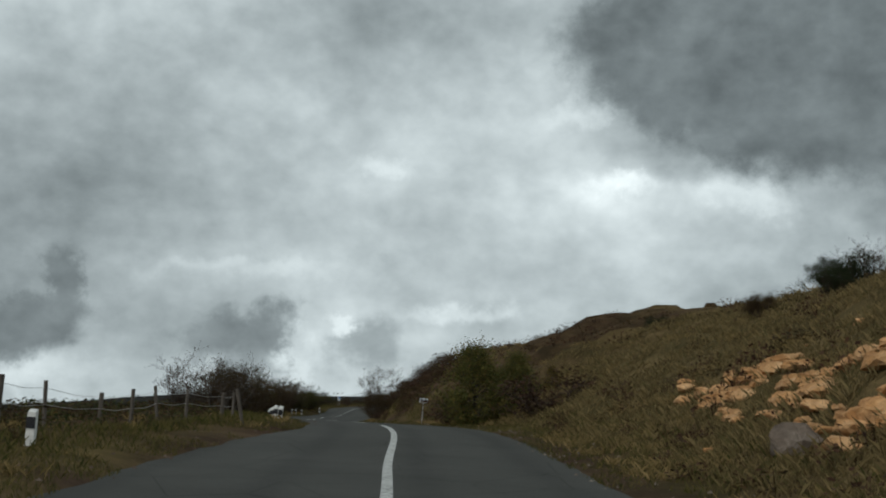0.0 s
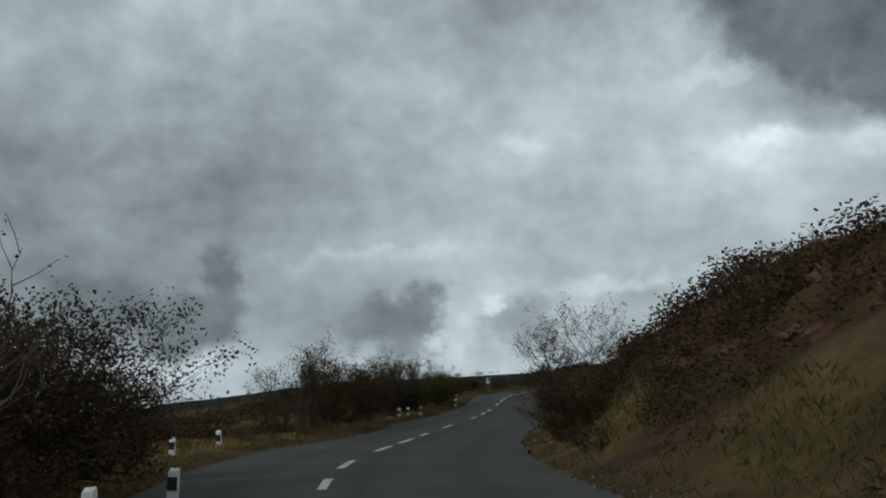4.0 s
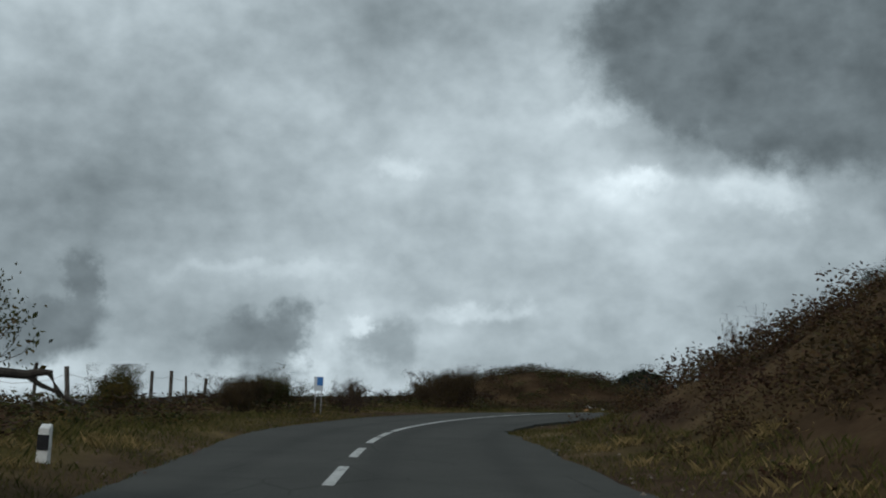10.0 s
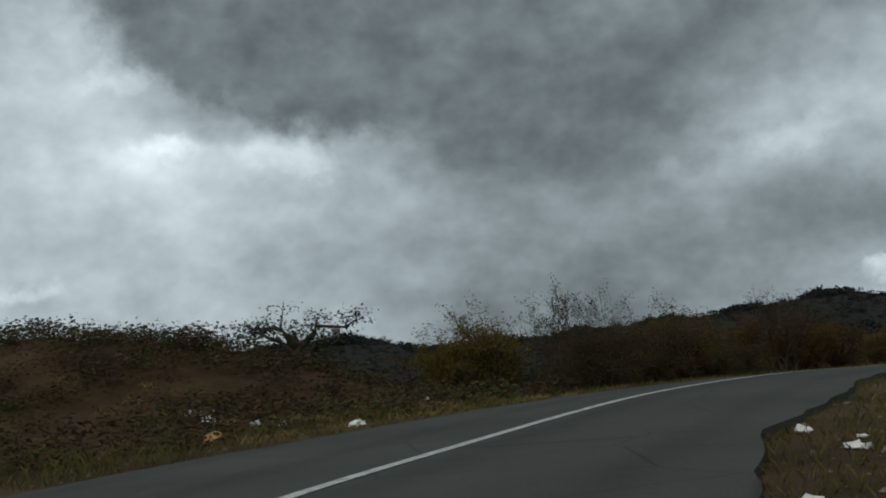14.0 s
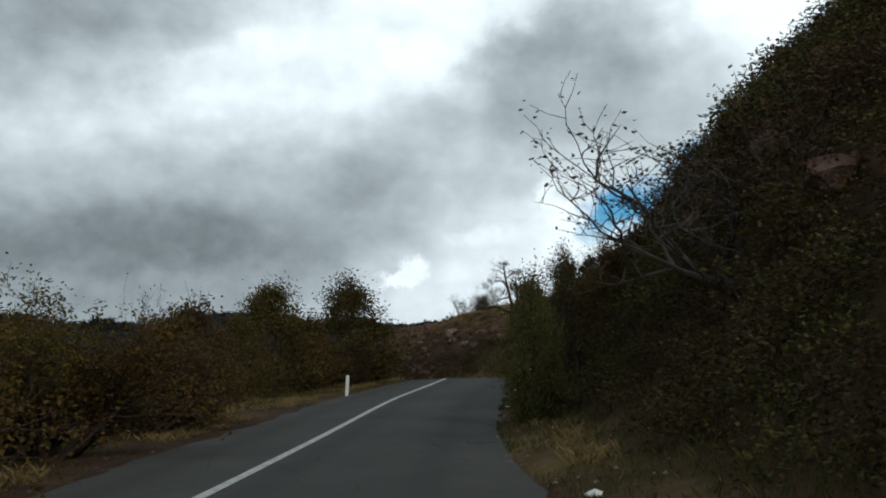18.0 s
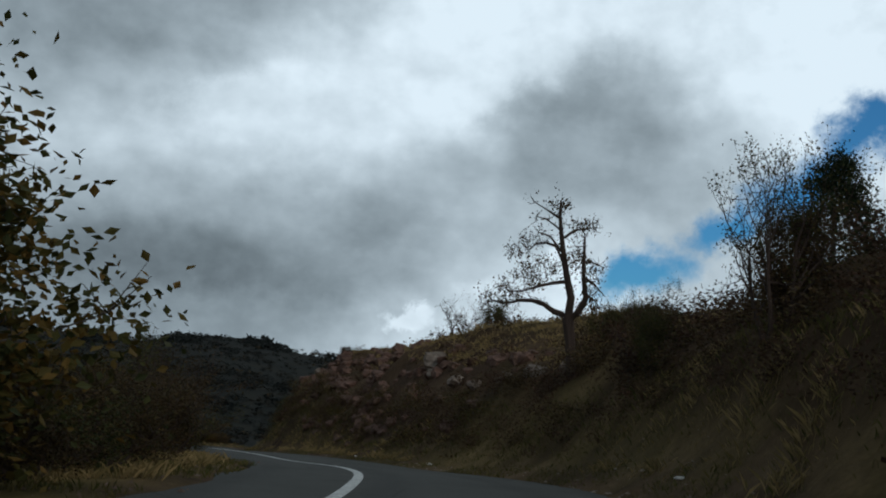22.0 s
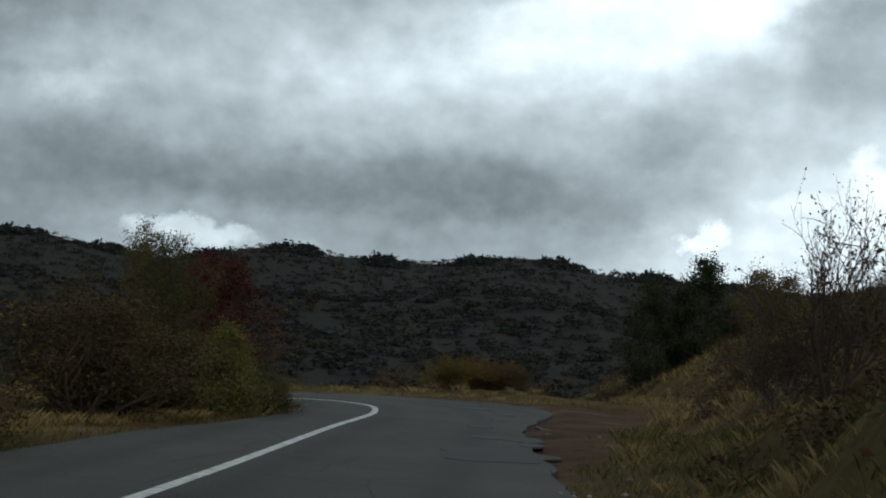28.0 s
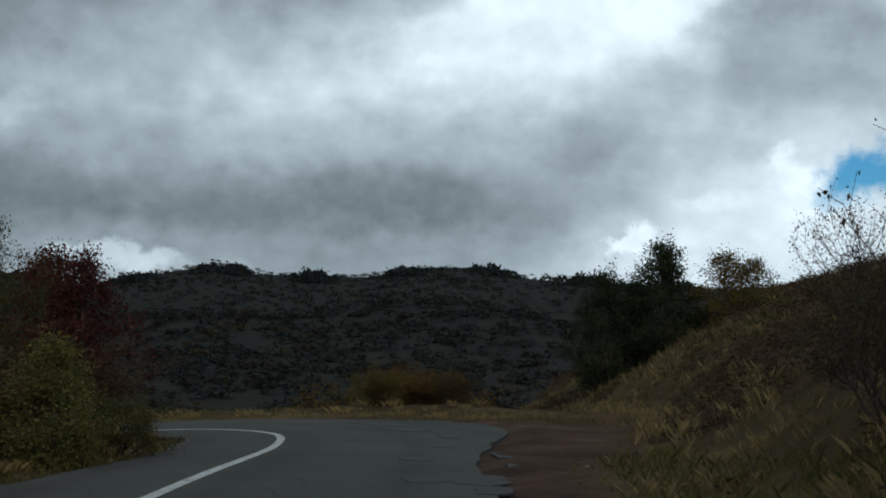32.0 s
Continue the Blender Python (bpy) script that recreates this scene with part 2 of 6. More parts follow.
def tex(nt, scale, detail=5.0, rough=0.6, coord_kind="Object", stretch=(1, 1, 1)):
    c = nt.nodes.new("ShaderNodeTexCoord")
    mp = nt.nodes.new("ShaderNodeMapping")
    mp.inputs["Scale"].default_value = stretch
    nt.links.new(c.outputs[coord_kind], mp.inputs[0])
    n = nt.nodes.new("ShaderNodeTexNoise")
    n.inputs["Scale"].default_value, n.inputs["Detail"].default_value, n.inputs["Roughness"].default_value = scale, detail, rough
    nt.links.new(mp.outputs[0], n.inputs["Vector"])
    return n.outputs[0]


def ramp(nt, fac, *stops):
    r = nt.nodes.new("ShaderNodeValToRGB")
    e = r.color_ramp.elements
    while len(e) < len(stops):
        e.new(0.5)
    for q, (p, c) in zip(e, stops):
        q.position, q.color = p, (*c, 1)
    nt.links.new(fac, r.inputs[0])
    return r.outputs[0]


def mixed(nt, fac, a, b, blend="MIX"):
    n = nt.nodes.new("ShaderNodeMix")
    n.data_type, n.blend_type = "RGBA", blend
    for i, q in ((0, fac), (6, a), (7, b)):
        if isinstance(q, (int, float)):
            n.inputs[i].default_value = q
        elif isinstance(q, tuple):
            n.inputs[i].default_value = (*q, 1)
        else:
            nt.links.new(q, n.inputs[i])
    return n.outputs[2]


def bumped(nt, b, height, strength=0.4, distance=0.02):
    n = nt.nodes.new("ShaderNodeBump")
    n.inputs["Strength"].default_value, n.inputs["Distance"].default_value = strength, distance
    nt.links.new(height, n.inputs["Height"])
    nt.links.new(n.outputs[0], b.inputs["Normal"])


def attribute(nt, name):
    n = nt.nodes.new("ShaderNodeAttribute")
    n.attribute_name = name
    return n


def make_asphalt():
    m, nt, b = material("worn_asphalt", 0.9)
    b.inputs["Specular IOR Level"].default_value = 0.08
    grain = tex(nt, 60, 3, 0.7)
    patch = tex(nt, 0.35, 4, 0.6)
    col = ramp(nt, patch, (0.3, (0.037, 0.038, 0.035)), (0.55, (0.055, 0.057, 0.052)), (0.75, (0.076, 0.077, 0.070)))
    col = mixed(nt, 0.5, col, ramp(nt, grain, (0.3, (0.022, 0.0225, 0.021)), (0.7, (0.103, 0.104, 0.097))))
    # worn wheel tracks: smoother, darker bands along the lane
    uv = nt.nodes.new("ShaderNodeUVMap")
    uv.uv_map = "along"
    sp = nt.nodes.new("ShaderNodeSeparateXYZ")
    nt.links.new(uv.outputs[0], sp.inputs[0])
    wave = nt.nodes.new("ShaderNodeMath")
    wave.operation = "SINE"
    sc = nt.nodes.new("ShaderNodeMath")
    sc.operation, sc.inputs[1].default_value = "MULTIPLY", 3.4
    nt.links.new(sp.outputs[0], sc.inputs[0])
    nt.links.new(sc.outputs[0], wave.inputs[0])
    streak = ramp(nt, wave.outputs[0], (0.0, (1, 1, 1)), (0.6, (0.93, 0.93, 0.93)), (1.0, (0.78, 0.78, 0.79)))
    col = mixed(nt, 0.8, col, streak, "MULTIPLY")
    # cracks
    vo = nt.nodes.new("ShaderNodeTexVoronoi")
    vo.feature = "DISTANCE_TO_EDGE"
    vo.inputs["Scale"].default_value = 0.55
    cc = nt.nodes.new("ShaderNodeTexCoord")
    wob = nt.nodes.new("ShaderNodeVectorMath")
    nt.links.new(cc.outputs["Object"], wob.inputs[0])
    nz = nt.nodes.new("ShaderNodeTexNoise")
    nz.inputs["Scale"].default_value = 2.0
    nt.links.new(nz.outputs["Color"], wob.inputs[1])
    nt.links.new(wob.outputs[0], vo.inputs["Vector"])
    crack = ramp(nt, vo.outputs[0], (0.0, (0.45, 0.45, 0.45)), (0.012, (1, 1, 1)))
    col = mixed(nt, 0.6, col, crack, "MULTIPLY")
    nt.links.new(col, b.inputs["Base Color"])
    bumped(nt, b, grain, 0.35, 0.006)
    return m


def make_paint():
    m, nt, b = material("road_paint", 0.7)
    wear = tex(nt, 9, 6, 0.7)
    col = ramp(nt, wear, (0.36, (0.16, 0.16, 0.155)), (0.5, (0.40, 0.41, 0.40)), (0.7, (0.55, 0.56, 0.54)))
    nt.links.new(col, b.inputs["Base Color"])
    return m


def make_ground():
    """Dry autumn turf, red earth where the bank is cut, dark scrub litter, far woods tinted for haze."""
    m, nt, b = material("autumn_ground", 0.95)
    b.inputs["Specular IOR Level"].default_value = 0.02
    big = tex(nt, 0.06, 5, 0.6)
    mid = tex(nt, 0.5, 6, 0.65)
    fine = tex(nt, 7, 6, 0.7)
    turf = ramp(nt, mid, (0.3, (0.050, 0.046, 0.018)), (0.48, (0.105, 0.082, 0.032)), (0.62, (0.155, 0.115, 0.050)), (0.8, (0.20, 0.15, 0.07)))
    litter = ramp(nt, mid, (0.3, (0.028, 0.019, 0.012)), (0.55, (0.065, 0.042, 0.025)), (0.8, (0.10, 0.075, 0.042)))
    earth = ramp(nt, mid, (0.3, (0.038, 0.025, 0.019)), (0.55, (0.070, 0.045, 0.033)), (0.8, (0.12, 0.086, 0.063)))
    # far woods: haze is put into the colour as a flat bluish tint
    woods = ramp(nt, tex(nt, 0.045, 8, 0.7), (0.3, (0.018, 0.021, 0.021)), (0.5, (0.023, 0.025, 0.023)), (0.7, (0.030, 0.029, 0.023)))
    col = mixed(nt, ramp(nt, big, (0.42, (0, 0, 0)), (0.58, (1, 1, 1))), turf, litter)
    golden = ramp(nt, mid, (0.3, (0.048, 0.042, 0.020)), (0.48, (0.098, 0.076, 0.036)), (0.64, (0.17, 0.125, 0.062)), (0.8, (0.14, 0.092, 0.055)))
    col = mixed(nt, attribute(nt, "gold").outputs["Fac"], col, golden)
    kinds = attribute(nt, "cover")
    sp = nt.nodes.new("ShaderNodeSeparateXYZ")
    nt.links.new(kinds.outputs["Vector"], sp.inputs[0])
    col = mixed(nt, sp.outputs[0], col, earth)
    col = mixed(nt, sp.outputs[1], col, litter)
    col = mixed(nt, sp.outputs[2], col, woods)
    col = mixed(nt, 0.45, col, ramp(nt, fine, (0.3, (0.35, 0.35, 0.35)), (0.7, (1.35, 1.3, 1.25))), "MULTIPLY")
    nt.links.new(col, b.inputs["Base Color"])
    bumped(nt, b, fine, 0.8, 0.06)
    return m


def make_gravel():
    m, nt, b = material("red_gravel", 0.95)
    mid, fine = tex(nt, 1.2, 6, 0.65), tex(nt, 28, 4, 0.7)
    col = ramp(nt, mid, (0.3, (0.055, 0.036, 0.028)), (0.55, (0.10, 0.066, 0.050)), (0.75, (0.145, 0.115, 0.09)))
    col = mixed(nt, 0.6, col, ramp(nt, fine, (0.35, (0.4, 0.4, 0.4)), (0.68, (1.5, 1.5, 1.5))), "MULTIPLY")
    nt.links.new(col, b.inputs["Base Color"])
    bumped(nt, b, fine, 0.7, 0.02)
    return m


def make_rock(name, dark, mid_c, pale):
    m, nt, b = material(name, 0.9)
    n1, n2 = tex(nt, 0.9, 8, 0.65), tex(nt, 9, 6, 0.7)
    col = ramp(nt, n1, (0.3, dark), (0.5, mid_c), (0.72, pale))
    info = nt.nodes.new("ShaderNodeObjectInfo")
    col = mixed(nt, 0.5, col, ramp(nt, info.outputs["Random"], (0.0, (0.65, 0.62, 0.6)), (1.0, (1.25, 1.2, 1.15))), "MULTIPLY")
    col = mixed(nt, 0.5, col, ramp(nt, n2, (0.32, (0.4, 0.4, 0.4)), (0.68, (1.35, 1.35, 1.35))), "MULTIPLY")
    nt.links.new(col, b.inputs["Base Color"])
    bumped(nt, b, n2, 0.8, 0.05)
    return m


def make_leaf(name, *cols, glow=0.25):
    m, nt, b = material(name, 0.75)
    b.inputs["Specular IOR Level"].default_value = 0.12
    g = nt.nodes.new("ShaderNodeNewGeometry")
    stops = [(i / max(1, len(cols) - 1), c) for i, c in enumerate(cols)]
    col = ramp(nt, g.outputs["Random Per Island"], *stops)
    info = nt.nodes.new("ShaderNodeObjectInfo")
    col = mixed(nt, 0.6, col, ramp(nt, info.outputs["Random"], (0.0, (0.7, 0.72, 0.7)), (1.0, (1.25, 1.2, 1.1))), "MULTIPLY")
    nt.links.new(col, b.inputs["Base Color"])
    tr = nt.nodes.new("ShaderNodeBsdfTranslucent")
    nt.links.new(col, tr.inputs[0])
    mix = nt.nodes.new("ShaderNodeMixShader")
    mix.inputs[0].default_value = glow
    nt.links.new(b.outputs[0], mix.inputs[1])
    nt.links.new(tr.outputs[0], mix.inputs[2])
    nt.links.new(mix.outputs[0], nt.nodes["Material Output"].inputs[0])
    return m


def make_bark(name, a, c):
    m, nt, b = material(name, 0.9)
    n = tex(nt, 14, 6, 0.7, stretch=(1, 1, 0.25))
    nt.links.new(ramp(nt, n, (0.3, a), (0.7, c)), b.inputs["Base Color"])
    bumped(nt, b, n, 0.6, 0.01)
    return m


def make_plain(name, a, c, scale=6, rough=0.7, bump=0.2):
    m, nt, b = material(name, rough)
    n = tex(nt, scale, 6, 0.65)
    nt.links.new(ramp(nt, n, (0.3, a), (0.7, c)), b.inputs["Base Color"])
    bumped(nt, b, n, bump, 0.004)
    return m


ASPHALT, PAINT, GROUND, GRAVEL = make_asphalt(), make_paint(), make_ground(), make_gravel()
ROCK_PALE = make_rock("pale_limestone", (0.075, 0.058, 0.046), (0.15, 0.12, 0.098), (0.27, 0.235, 0.20))
ROCK_RED = make_rock("red_sandstone", (0.050, 0.028, 0.021), (0.115, 0.064, 0.046), (0.22, 0.145, 0.108))
ROCK_ORANGE = make_rock("orange_sandstone", (0.22, 0.105, 0.042), (0.46, 0.25, 0.105), (0.62, 0.42, 0.24))
BARK = make_bark("grey_bark", (0.030, 0.025, 0.021), (0.085, 0.072, 0.060))
TWIG = make_bark("dark_twigs", (0.022, 0.015, 0.012), (0.062, 0.042, 0.032))
LEAF_GREEN = make_leaf("dull_green_leaves", (0.016, 0.024, 0.009), (0.034, 0.044, 0.014), (0.062, 0.060, 0.020), (0.080, 0.052, 0.018))
LEAF_YELLOW = make_leaf("yellowing_leaves", (0.036, 0.038, 0.012), (0.070, 0.060, 0.015), (0.13, 0.090, 0.018), (0.095, 0.055, 0.014))
LEAF_ORANGE = make_leaf("orange_leaves", (0.046, 0.032, 0.012), (0.082, 0.048, 0.014), (0.12, 0.064, 0.015), (0.070, 0.055, 0.016))
LEAF_RED = make_leaf("dark_red_leaves", (0.030, 0.011, 0.010), (0.056, 0.016, 0.013), (0.080, 0.026, 0.017))
LEAF_BROWN = make_leaf("withered_brown_leaves", (0.022, 0.017, 0.010), (0.046, 0.032, 0.016), (0.075, 0.046, 0.022), (0.060, 0.052, 0.022))
LEAF_DARK = make_leaf("dark_evergreen_leaves", (0.010, 0.016, 0.008), (0.020, 0.030, 0.013), (0.034, 0.042, 0.018))
STRAW = make_leaf("dry_grass", (0.12, 0.092, 0.036), (0.21, 0.155, 0.068), (0.30, 0.215, 0.10), (0.13, 0.10, 0.042))
TURF = make_leaf("short_green_grass", (0.030, 0.036, 0.010), (0.055, 0.058, 0.016), (0.085, 0.076, 0.026), (0.12, 0.095, 0.04))
GOLD = make_leaf("golden_dry_grass", (0.085, 0.066, 0.030), (0.15, 0.112, 0.052), (0.23, 0.175, 0.085), (0.075, 0.070, 0.028))
LEAF_OLIVE = make_leaf("olive_green_leaves", (0.050, 0.060, 0.018), (0.085, 0.094, 0.026), (0.13, 0.12, 0.036), (0.15, 0.105, 0.035))
LEAF_BRONZE = make_leaf("bronze_leaves", (0.026, 0.032, 0.011), (0.048, 0.050, 0.015), (0.085, 0.066, 0.018), (0.13, 0.075, 0.018), (0.050, 0.050, 0.016))
SCRUB = make_leaf("reddish_brown_scrub", (0.026, 0.015, 0.011), (0.052, 0.027, 0.018), (0.082, 0.045, 0.028), (0.06, 0.046, 0.026))
WHITE = make_plain("whitewashed_concrete", (0.50, 0.51, 0.50), (0.72, 0.73, 0.72), 12)
BLACK = make_plain("black_reflector", (0.012, 0.012, 0.014), (0.030, 0.030, 0.034), 20, 0.35)
WOOD = make_bark("weathered_wood", (0.045, 0.038, 0.032), (0.13, 0.115, 0.10))
STEEL = make_plain("galvanised_steel", (0.20, 0.20, 0.20), (0.34, 0.34, 0.34), 9, 0.45)
BLUE = make_plain("blue_sign_paint", (0.045, 0.16, 0.42), (0.06, 0.20, 0.50), 5, 0.4)
SIGN_WHITE = make_plain("white_sign_paint", (0.42, 0.46, 0.50), (0.56, 0.60, 0.64), 5, 0.4)
LITTER = make_plain("pale_litter", (0.45, 0.45, 0.44), (0.75, 0.75, 0.73), 8)
PATCH = make_plain("fresh_asphalt_patch", (0.018, 0.019, 0.019), (0.040, 0.041, 0.040), 30, 0.85, 0.4)
STONE_WALL = make_plain("far_masonry", (0.10, 0.095, 0.09), (0.17, 0.16, 0.15), 2)
# dark and brown far woods carry painted haze: greyed, bluish, low in contrast
FAR_DARK = make_leaf("haze_tinted_dark_woods", (0.015, 0.018, 0.018), (0.019, 0.023, 0.022), (0.025, 0.028, 0.026), glow=0.35)
FAR_BROWN = make_leaf("haze_greyed_brown_woods", (0.018, 0.018, 0.016), (0.024, 0.022, 0.018), (0.031, 0.027, 0.019), glow=0.35)
FAR_RUST = make_leaf("distant_rusty_woods", (0.036, 0.027, 0.014), (0.060, 0.040, 0.017), (0.046, 0.042, 0.018), glow=0.35)

# ---- helpers for meshes ----
def mesh_object(name, verts, faces, mat, parent=None, label="", smooth=False):
    me = bpy.data.meshes.new(name)
    me.from_pydata([tuple(v) for v in verts], [], [tuple(f) for f in faces])
    me.materials.append(mat)
    if smooth:
        me.polygons.foreach_set("use_smooth", [True] * len(me.polygons))
    me.update()
    ob = new(name, me)
    if parent is not None:
        ob.parent = parent
    if label:
        tagged(ob, label)
    return ob


def part(name, bm, mat, parent, label=""):
    me = bpy.data.meshes.new(name)
    bm.to_mesh(me)
    bm.free()
    me.materials.append(mat)
    ob = new(name, me)
    ob.parent = parent
    if label:
        tagged(ob, label)
    return ob


def thing(name, label, category, group="", kind="", at=None):
    ob = new(name)
    ob.empty_display_size = 0.2
    tagged(ob, label, category, group, kind)
    if at is not None:
        ob.matrix_basis = at
    return ob


def spline(points, step):
    """A smooth curve (Catmull-Rom) through the points, sampled about every step metres."""
    p = np.array(points, float)
    p = np.vstack([2 * p[0] - p[1], p, 2 * p[-1] - p[-2]])
    out = []
    for i in range(1, len(p) - 2):
        a, b, c, d = p[i - 1:i + 3]
        n = max(2, int(np.linalg.norm(c - b) / step))
        for t in np.arange(n) / n:
            out.append(0.5 * (2 * b + (c - a) * t + (2 * a - 5 * b + 4 * c - d) * t * t + (3 * b - a - 3 * c + d) * t ** 3))
    out.append(p[-2])
    return np.array(out)


# ---- the line of the road: x, y, height ----
LINE = spline([
    (0.81, -90.00, -2.08), (0.51, -30.00, -0.92), (-0.23, -0.01, -0.16), (-0.41, 16.70, 0.32), (-0.69, 34.40, 0.87), (-3.55, 52.04, 0.96), (-6.11, 68.03, 0.89), (-6.48, 82.50, 0.94),
    (-6.12, 96.79, 1.15), (-6.06, 110.00, 1.28), (-6.04, 124.00, 1.67), (-5.96, 138.29, 2.16), (-5.19, 147.34, 2.44), (-3.15, 154.84, 2.75), (-0.01, 159.75, 3.02), (3.88, 163.72, 3.18),
    (8.95, 168.38, 3.33), (13.83, 172.01, 3.36), (18.64, 174.82, 3.30), (25.13, 177.23, 3.16), (32.99, 179.17, 2.95), (45.61, 182.52, 2.94), (59.99, 186.08, 3.13), (71.16, 188.28, 3.35),
    (79.08, 190.13, 3.42), (87.00, 193.19, 3.16), (94.80, 197.80, 2.77), (102.66, 202.85, 2.46), (111.92, 209.15, 2.01), (118.36, 213.70, 1.54), (125.44, 218.28, 1.12), (133.08, 222.23, 0.80),
    (139.28, 225.46, 0.55), (144.87, 228.43, 0.27), (148.23, 231.05, 0.10), (149.44, 234.20, -0.05), (148.18, 238.21, -0.29), (144.52, 242.89, -0.50), (138.30, 249.31, -0.90), (128.27, 258.33, -1.50),
    (110.26, 272.34, -2.50)], 1.0)
SEG = np.linalg.norm(np.diff(LINE[:, :2], axis=0), axis=1)
ALONG = np.concatenate([[0], np.cumsum(SEG)])
TAN = np.gradient(LINE[:, :2], axis=0)
TAN /= np.linalg.norm(TAN, axis=1)[:, None]
SIDE = np.stack([TAN[:, 1], -TAN[:, 0]], 1)       # to the right of the drive


def station(x, y):
    return float(ALONG[np.argmin((LINE[:, 0] - x) ** 2 + (LINE[:, 1] - y) ** 2)])


def near_road(x, y):
    """For arrays of places: the distance along the road, the signed offset (right is positive), the road's height there."""
    s, o, z = np.empty(len(x)), np.empty(len(x)), np.empty(len(x))
    for k in range(0, len(x), 20000):
        px, py = x[k:k + 20000], y[k:k + 20000]
        d = (px[:, None] - LINE[None, :, 0]) ** 2 + (py[:, None] - LINE[None, :, 1]) ** 2
        i = d.argmin(1)
        dx, dy = px - LINE[i, 0], py - LINE[i, 1]
        t = dx * TAN[i, 0] + dy * TAN[i, 1]
        side = dx * SIDE[i, 0] + dy * SIDE[i, 1]
        dist = np.sqrt(d[np.arange(len(i)), i])
        far = dist > 12
        o[k:k + 20000] = np.where(far, np.sign(side + 1e-9) * dist, side)
        s[k:k + 20000] = ALONG[i] + np.clip(t, -1, 1)
        z[k:k + 20000] = np.interp(ALONG[i] + np.clip(t, -1, 1), ALONG, LINE[:, 2])
    return s, o, z




WL_KEYS = ((0, 3.5), (109, 3.4), (116, 3.0), (120, 2.4), (128, 2.1), (142, 2.1), (152, 2.6), (160, 3.0), (168, 3.4), (173, 2.6), (179, 2.3), (185, 2.8), (197, 2.7), (204, 2.5), (212, 2.2), (222, 2.4), (231, 2.9), (238, 3.1), (243, 3.3),
           (250, 3.8), (256, 3.8), (260, 3.1), (265, 2.3), (273, 1.7), (290, 1.75), (302, 2.3), (312, 2.1), (320, 2.25), (328, 2.0), (337, 1.6), (352, 1.8), (368, 2.1), (385, 2.6), (395, 2.8), (404, 2.4), (410, 1.6), (418, 1.8), (500, 2.6))     # along the road, width


def wide_l(s):
    """From the painted line to the left edge of the asphalt."""
    return np.interp(s, [k for k, _ in WL_KEYS], [w for _, w in WL_KEYS])



WR_KEYS = ((0, 2.9), (124, 3.0), (138, 3.4), (157, 4.0), (163, 3.75), (170, 3.5), (178, 3.4), (184, 3.7), (193, 3.8), (210, 3.95), (220, 3.75), (226, 3.5), (231, 3.25), (237, 2.6), (241, 2.6), (246, 3.1), (250, 3.35), (253, 3.4), (257, 2.95), (262, 3.2), (268, 3.0), (273, 3.3), (278, 4.0), (285, 4.1),
           (289, 3.9), (296, 3.7), (300, 3.4), (306, 3.25), (316, 3.3), (330, 3.6), (345, 3.7), (362, 3.7), (371, 3.5), (378, 3.8), (384, 4.0), (392, 4.1), (403, 3.4), (407, 3.2), (412, 3.1), (415, 3.6), (419, 5.2), (422, 4.2), (427, 3.2), (500, 3.2))     # along the road, width


def wide_r(s):
    return np.interp(s, [k for k, _ in WR_KEYS], [w for _, w in WR_KEYS])
